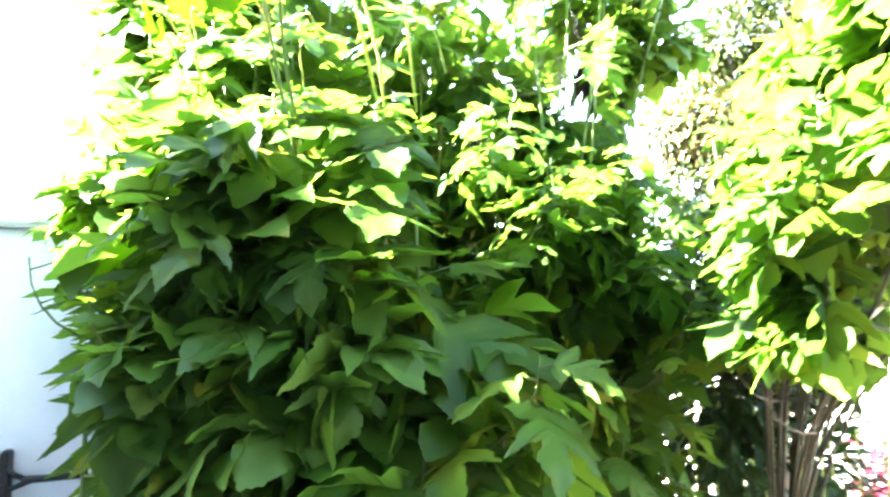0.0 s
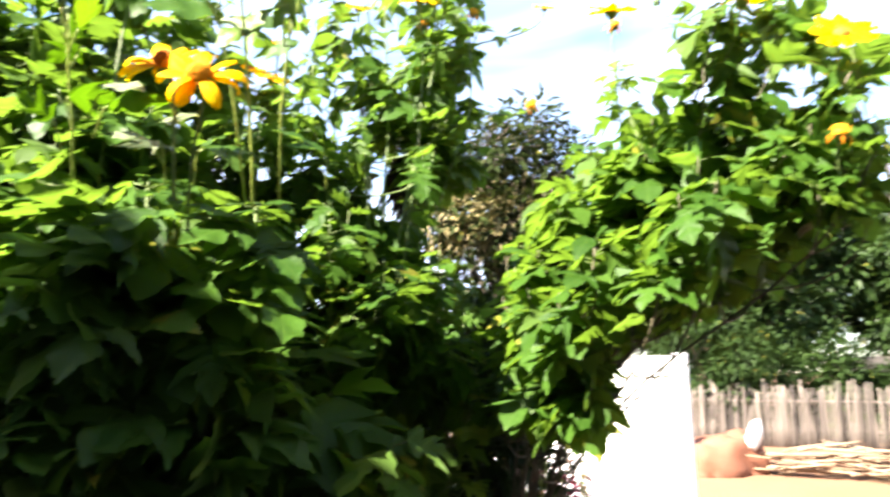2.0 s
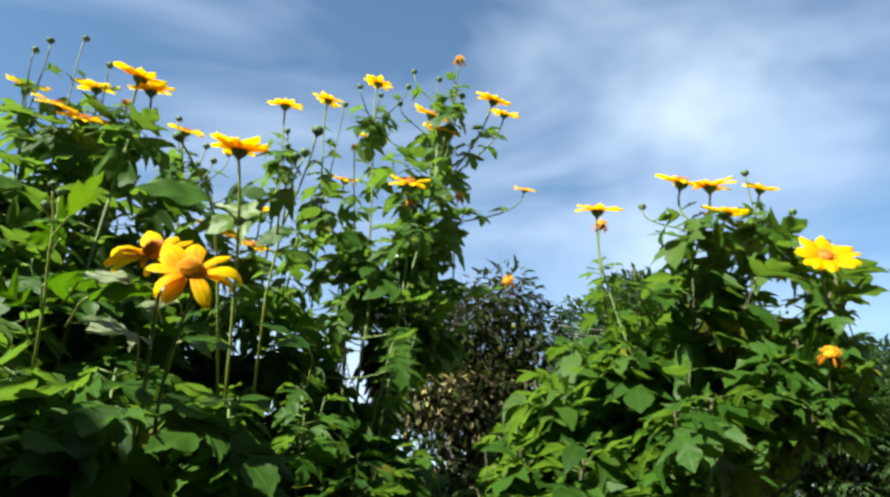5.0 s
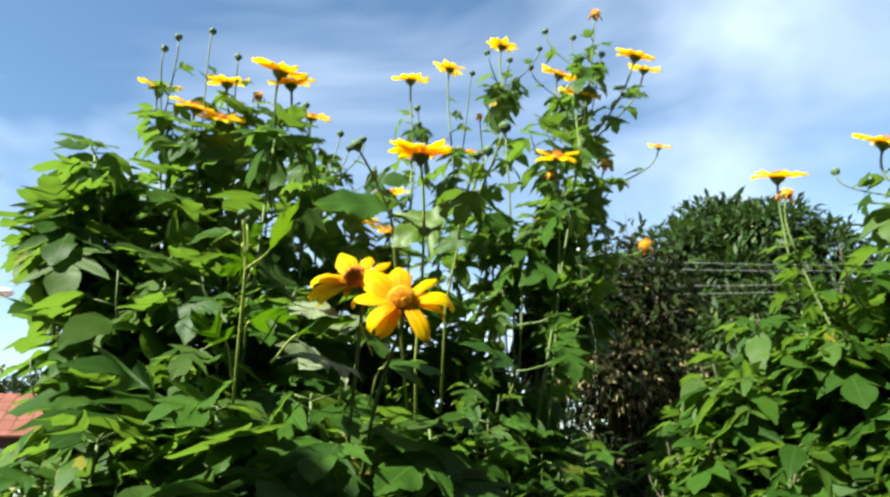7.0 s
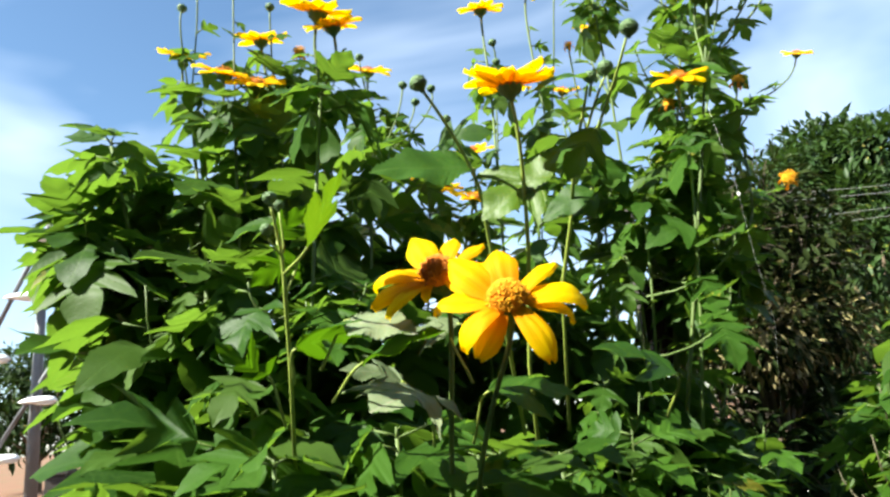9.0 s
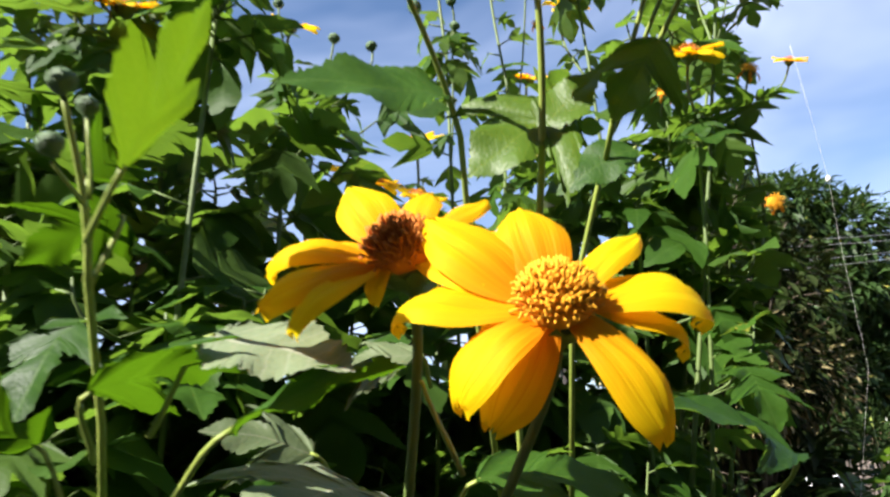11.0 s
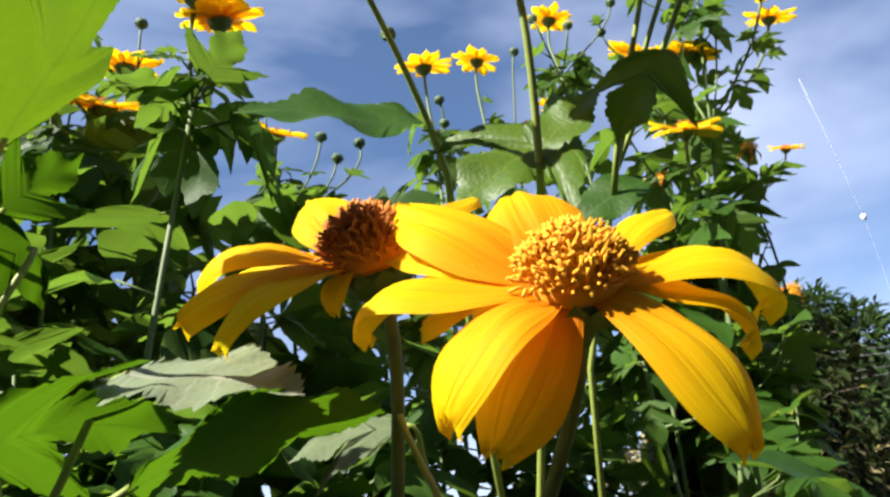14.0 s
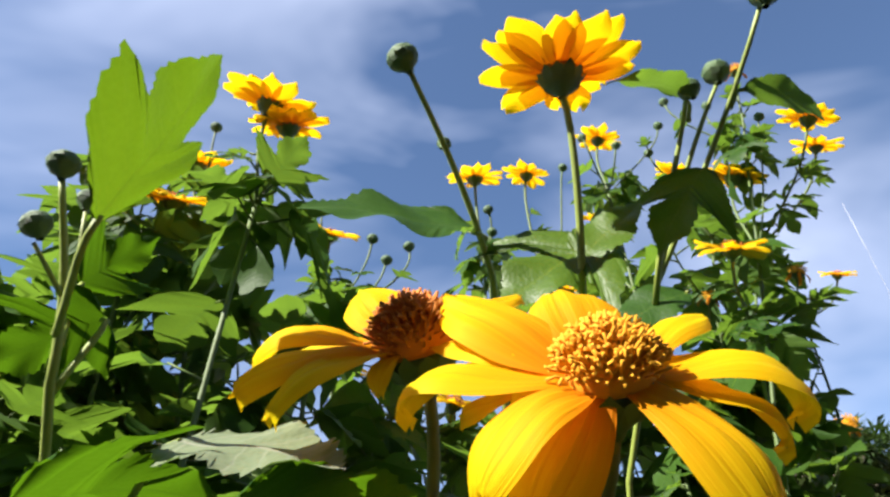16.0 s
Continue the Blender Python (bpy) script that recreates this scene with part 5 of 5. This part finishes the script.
# the pair of large flowers
def big_flower(at, normal, right, size, disc_r, florets, specs, disc_mat, label):
    """A large head whose petals are given one by one: angle, length, bend, width, lift, twist, how late the bend comes, roll."""
    n = Vector(normal).normalized()
    x = (Vector(right) - n * Vector(right).dot(n)).normalized()
    y = n.cross(x)
    m = Matrix(((x.x, y.x, n.x, at[0]), (x.y, y.y, n.y, at[1]), (x.z, y.z, n.z, at[2]), (0, 0, 0, 1)))
    head = place(new("flower", disc_mesh(disc_r, florets, disc_r * 0.36, disc_mat, 3, 1.05)), front.ob, m)
    tagged(head, label)
    place(new("calyx", calyx_mesh(disc_r * 0.92, 4)), head, m @ Matrix.Translation((0, 0, -0.002)))
    for k, (ang, ln, bend, wide, lift, twist, late, roll) in enumerate(specs):
        me = petal_mesh(bend, wide, lift, 0.010, 0.10, 40 + k, PETAL, 18, 12, late, twist, 0.07)
        place(new("petal", me), head, m @ Matrix.Rotation(radians(ang - 90), 4, "Z") @ Matrix.Translation((0, disc_r * 0.78, 0.0)) @ Matrix.Rotation(roll, 4, "Y") @ Matrix.Scale(ln * size, 4))
    return Vector(at) - n * disc_r * 1.2


foot = big_flower((-0.148, 0.858, 1.9655), (-0.27, -0.64, 0.72), (0.87, -0.49, 0), 0.050, 0.0134, 460, (
    (54, 1.07, 0.68, 0.36, 0.33, 0.2, 1.5, 0.0), (104, 1.15, 1.03, 0.52, 0.65, 0.0, 1.5, 0.0), (143, 1.26, 0.44, 0.56, 0.51, 0.2, 1.5, 0.0),
    (154, 1.01, 0.40, 0.34, -0.22, 0.3, 1.5, 0.0), (176, 1.26, 1.70, 0.56, 0.21, -0.5, 3.0, 0.0), (178, 0.55, 2.30, 0.44, 0.35, 0.8, 1.5, 0.0), (223, 1.01, 1.65, 0.52, 0.15, -0.2, 1.5, 0.0),
    (248, 0.90, -0.05, 0.54, -0.75, 0.2, 1.5, -0.35), (311, 1.12, 1.20, 0.40, -0.14, -0.2, 1.5, 0.0),
    (8, 1.04, 1.53, 0.40, -0.24, 0.3, 3.0, 0.0), (20, 1.30, 1.85, 0.50, 0.06, 0.0, 2.6, 0.0)), FLORET, "large open yellow flower with an orange domed middle")
stalk(front.ob, bez(foot, foot + Vector((0.010, 0.03, -0.03)), (-0.168, 0.925, 1.89), (-0.150, 1.060, 1.74), 10), 0.0022, 0.0026, "flower_stalk", 9, STEM_SHADED)
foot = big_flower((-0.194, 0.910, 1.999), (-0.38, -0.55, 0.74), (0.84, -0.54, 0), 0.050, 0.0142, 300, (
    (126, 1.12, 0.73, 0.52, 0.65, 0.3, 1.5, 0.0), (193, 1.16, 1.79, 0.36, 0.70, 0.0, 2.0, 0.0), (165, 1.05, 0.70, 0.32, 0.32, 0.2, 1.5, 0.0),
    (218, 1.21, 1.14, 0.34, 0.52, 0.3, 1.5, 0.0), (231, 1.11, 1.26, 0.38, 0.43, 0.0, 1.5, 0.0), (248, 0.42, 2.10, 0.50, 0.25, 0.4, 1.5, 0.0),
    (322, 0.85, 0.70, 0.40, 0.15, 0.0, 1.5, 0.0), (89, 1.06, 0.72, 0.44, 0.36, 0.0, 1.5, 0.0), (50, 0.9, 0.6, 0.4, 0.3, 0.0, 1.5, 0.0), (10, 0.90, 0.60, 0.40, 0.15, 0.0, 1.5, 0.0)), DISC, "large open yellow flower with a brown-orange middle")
stalk(front.ob, bez(foot, foot + Vector((0.012, 0.025, -0.03)), (-0.186, 0.955, 1.91), (-0.17, 1.08, 1.74), 10), 0.0024, 0.0028, "flower_stalk", 9, STEM_SHADED)
stalk(front.ob, bez((-0.170, 0.918, 1.905), (-0.176, 0.916, 1.92), (-0.185, 0.915, 1.935), (-0.188, 0.912, 1.945), 5), 0.0014, 0.0010, "side_shoot", 6)

# the single flower above the pair, and the stems beside it
foot = flower(front.ob, (-0.104, 0.928, 2.196), (-0.05, -0.22, 0.95), 0.040, 500, False, 17, 0, 0.20)
stalk(front.ob, bez(foot, (-0.097, 0.935, 2.16), (-0.085, 0.97, 2.10), (-0.074, 1.02, 2.04), 9) + [Vector((-0.055, 1.12, 1.93)), Vector((-0.045, 1.15, 1.80))], 0.0020, 0.0026, "flower_stalk", 8)
stalk(front.ob, bez((-0.088, 0.965, 2.12), (-0.084, 0.975, 2.09), (-0.078, 1.0, 2.06), (-0.070, 1.04, 2.02), 6), 0.0012, 0.0018, "side_shoot", 6)
foot = bud(front.ob, (-0.194, 0.945, 2.206), (-0.5, -0.25, 0.8), 0.0085, 1)
stalk(front.ob, bez(foot, (-0.175, 0.965, 2.19), (-0.140, 1.00, 2.16), (-0.118, 1.031, 2.12), 8) + [Vector((-0.09, 1.10, 2.02)), Vector((-0.06, 1.15, 1.85))], 0.0016, 0.0024, "bud_stalk", 8)
bud(front.ob, (-0.158, 0.990, 2.188), (0.4, 0, 0.9), 0.0042, 2)
hero_leaf(front.ob, (-0.132, 1.015, 2.140), (-0.243, 1.000, 2.138), (-0.10, -0.80, 0.60), "plain", 1.15, (-0.128, 1.020, 2.135), 1, 0.30, 0.12, 0.5, 1.0, LEAF, 0.03, 0.012)
hero_leaf(front.ob, (-0.060, 0.985, 2.125), (-0.132, 0.985, 2.080), (-0.60, -0.70, 0.20), "three", 1.1, (-0.085, 0.985, 2.09), 2, 0.3, 0.2, 0.4, 1.0, SUNLIT_LEAF, 0.03, 0.012)
hero_leaf(front.ob, (-0.085, 0.985, 2.10), (-0.045, 0.965, 2.146), (-0.60, -0.70, 0.20), "plain", 1.1, None, 12, 0.3, 0.15, 0.4, 1.0, SUNLIT_LEAF, 0.03, 0.012)
stalk(front.ob, bez((0.002, 0.872, 2.225), (0.006, 0.927, 2.188), (-0.004, 0.989, 2.147), (-0.009, 1.020, 2.123), 8) + [Vector((-0.01, 1.10, 2.02)), Vector((0.0, 1.16, 1.85))], 0.0014, 0.0023, "stem", 8)
bud(front.ob, (0.002, 0.869, 2.228), (0, -0.3, 0.95), 0.0085, 3)
stalk(front.ob, bez((-0.005, 0.918, 2.203), (-0.010, 0.93, 2.19), (-0.022, 0.960, 2.15), (-0.009, 1.020, 2.123), 7), 0.0012, 0.0020, "bud_stalk", 6)
bud(front.ob, (-0.005, 0.916, 2.211), (0, -0.1, 1), 0.0075, 4)
bud(front.ob, (-0.017, 0.929, 2.207), (-0.2, 0, 1), 0.0065, 5)
stalk(front.ob, bez((-0.020, 0.932, 2.198), (-0.02, 0.94, 2.18), (-0.030, 0.97, 2.14), (-0.016, 1.02, 2.10), 6), 0.0014, 0.0022, "bud_stalk", 6)
hero_leaf(front.ob, (-0.012, 0.945, 2.155), (-0.045, 0.962, 2.108), (-0.60, -0.70, 0.20), "three", 1.0, (-0.020, 0.965, 2.14), 3, 0.3, 0.2, 0.5, 1.0, SUNLIT_LEAF, 0.03, 0.012)
hero_leaf(front.ob, (0.005, 1.010, 2.112), (-0.056, 1.022, 2.088), (-0.1, -0.8, 0.5), "plain", 1.1, (-0.009, 1.022, 2.118), 4)
hero_leaf(front.ob, (-0.017, 0.935, 2.205), (-0.081, 0.912, 2.212), (0.1, -0.4, 0.9), "plain", 0.9, (-0.015, 0.94, 2.19), 5, 0.4, 0.5, 0.5)
hero_leaf(front.ob, (0.010, 0.915, 2.198), (0.045, 0.890, 2.172), (0.3, -0.3, 0.8), "plain", 1.1, (0.004, 0.925, 2.19), 6, 0.4, 0.4, 0.5)

# leafy stem with buds and a large pale leaf
stalk(front.ob, bez((-0.340, 0.941, 2.078), (-0.337, 0.955, 2.06), (-0.331, 0.967, 2.042), (-0.331, 0.982, 2.004), 8) + [Vector((-0.33, 1.05, 1.94)), Vector((-0.33, 1.12, 1.82))], 0.0014, 0.0023, "stem", 8)
bud(front.ob, (-0.341, 0.939, 2.086), (-0.1, -0.2, 1), 0.0062, 6)
bud(front.ob, (-0.334, 0.962, 2.086), (0.1, 0, 1), 0.005, 7)
bud(front.ob, (-0.345, 0.946, 2.058), (-0.4, -0.2, 0.8), 0.0058, 8)
stalk(front.ob, bez((-0.334, 0.962, 2.080), (-0.332, 0.963, 2.06), (-0.330, 0.966, 2.05), (-0.331, 0.968, 2.04), 5), 0.0009, 0.0014, "bud_stalk", 6)
stalk(front.ob, bez((-0.344, 0.948, 2.050), (-0.340, 0.955, 2.045), (-0.335, 0.962, 2.04), (-0.331, 0.970, 2.035), 5), 0.0009, 0.0014, "bud_stalk", 6)
hero_leaf(front.ob, (-0.308, 0.896, 2.027), (-0.274, 0.870, 2.091), (0.80, -0.25, -0.53), "broad", 1.0, (-0.331, 0.968, 2.020), 7, 0.12, 0.1, 0.2, 0.45, SUNLIT_LEAF)
hero_leaf(front.ob, (-0.274, 0.945, 1.971), (-0.219, 0.896, 1.948), (-0.08, -0.58, 0.78), "plain", 1.25, (-0.300, 0.98, 1.93), 9, 0.10, 0.06, 0.15, 1.0, SHEEN_LEAF, 0.035, 0.018)
hero_leaf(front.ob, (-0.266, 0.915, 1.928), (-0.189, 0.949, 1.966), (0.47, 0.36, 0.80), "plain", 1.25, (-0.29, 0.98, 1.90), 10, 0.25, 0.2, 0.5, 1.0, SHADED_LEAF, 0.03, 0.012)
hero_leaf(front.ob, (-0.322, 0.950, 1.948), (-0.262, 0.972, 1.972), (0.55, 0.36, 0.75), "three", 1.2, (-0.325, 1.0, 1.92), 11, 0.3, 0.3, 0.5, 1.0, SHADED_LEAF, 0.03, 0.012)
hero_leaf(front.ob, (-0.319, 0.985, 2.039), (-0.365, 1.000, 2.020), (0.0, 0.60, 0.70), "five", 0.9, (-0.331, 0.985, 2.0), 21, 0.15, 0.2, 0.3, 1.0, SHADED_LEAF, 0.03, 0.012)
hero_leaf(front.ob, (-0.337, 0.998, 2.063), (-0.312, 1.003, 2.098), (0.0, 0.60, 0.70), "three", 0.9, (-0.331, 0.978, 2.02), 22, 0.15, 0.2, 0.3, 1.0, SHADED_LEAF, 0.03, 0.012)
hero_leaf(front.ob, (0.045, 0.960, 1.900), (-0.030, 0.945, 1.948), (0.1, -0.5, 0.85), "three", 0.9, (0.06, 1.02, 1.86), 13, 0.3, 0.3, 0.5)
hero_leaf(front.ob, (-0.350, 1.000, 1.930), (-0.398, 0.970, 1.952), (-0.22, -0.40, -0.85), "five", 1.0, (-0.335, 1.03, 1.88), 14, 0.3, 0.3, 0.5, 1.0, SHADED_LEAF)
hero_leaf(front.ob, (-0.140, 0.985, 1.900), (-0.060, 0.955, 1.905), (0.0, -0.4, 0.9), "three", 1.0, (-0.15, 1.03, 1.85), 15)
hero_leaf(front.ob, (-0.200, 0.985, 1.900), (-0.255, 0.925, 1.905), (0.0, -0.5, 0.9), "five", 1.2, (-0.19, 1.03, 1.85), 16, 0.3, 0.3, 0.5, 1.0, SHEEN_LEAF)
hero_leaf(front.ob, (-0.152, 1.047, 1.975), (-0.212, 1.067, 1.974), (0.30, -0.62, 0.70), "three", 1.0, (-0.140, 1.06, 1.955), 17, 0.2, 0.25, 0.4, 1.0, DIMMED_LEAF, 0.03, 0.014)
hero_leaf(front.ob, (-0.215, 1.059, 1.918), (-0.276, 1.052, 1.944), (0.30, -0.62, 0.70), "three", 1.0, (-0.200, 1.08, 1.90), 18, 0.2, 0.25, 0.4, 1.0, DIMMED_LEAF, 0.03, 0.014)
front.close()

# a strand of spider silk with a seed caught in it
strand = thing("silk_thread", (0.203, 1.036, 2.111), "fine spider thread with a pale seed caught in it", "thread")
part("thread", tube(bmesh.new(), [(0.165, 1.01, 2.215), (0.185, 1.023, 2.159), (0.203, 1.036, 2.111), (0.214, 1.048, 2.065), (0.25, 1.08, 1.96), (0.30, 1.18, 1.80)], 0.00009, 0.00009, 4), BEAD, strand)
bm = bmesh.new()
bmesh.ops.create_icosphere(bm, subdivisions=2, radius=0.0024)
for v in bm.verts:
    v.co = Vector((v.co.x * 0.8, v.co.y * 0.8, v.co.z * 1.2)) * (1 + 0.2 * noise.noise(v.co * 900)) + Vector((0.203, 1.036, 2.111))
part("seed", bm, BEAD, strand, "pale seed", smooth=True)
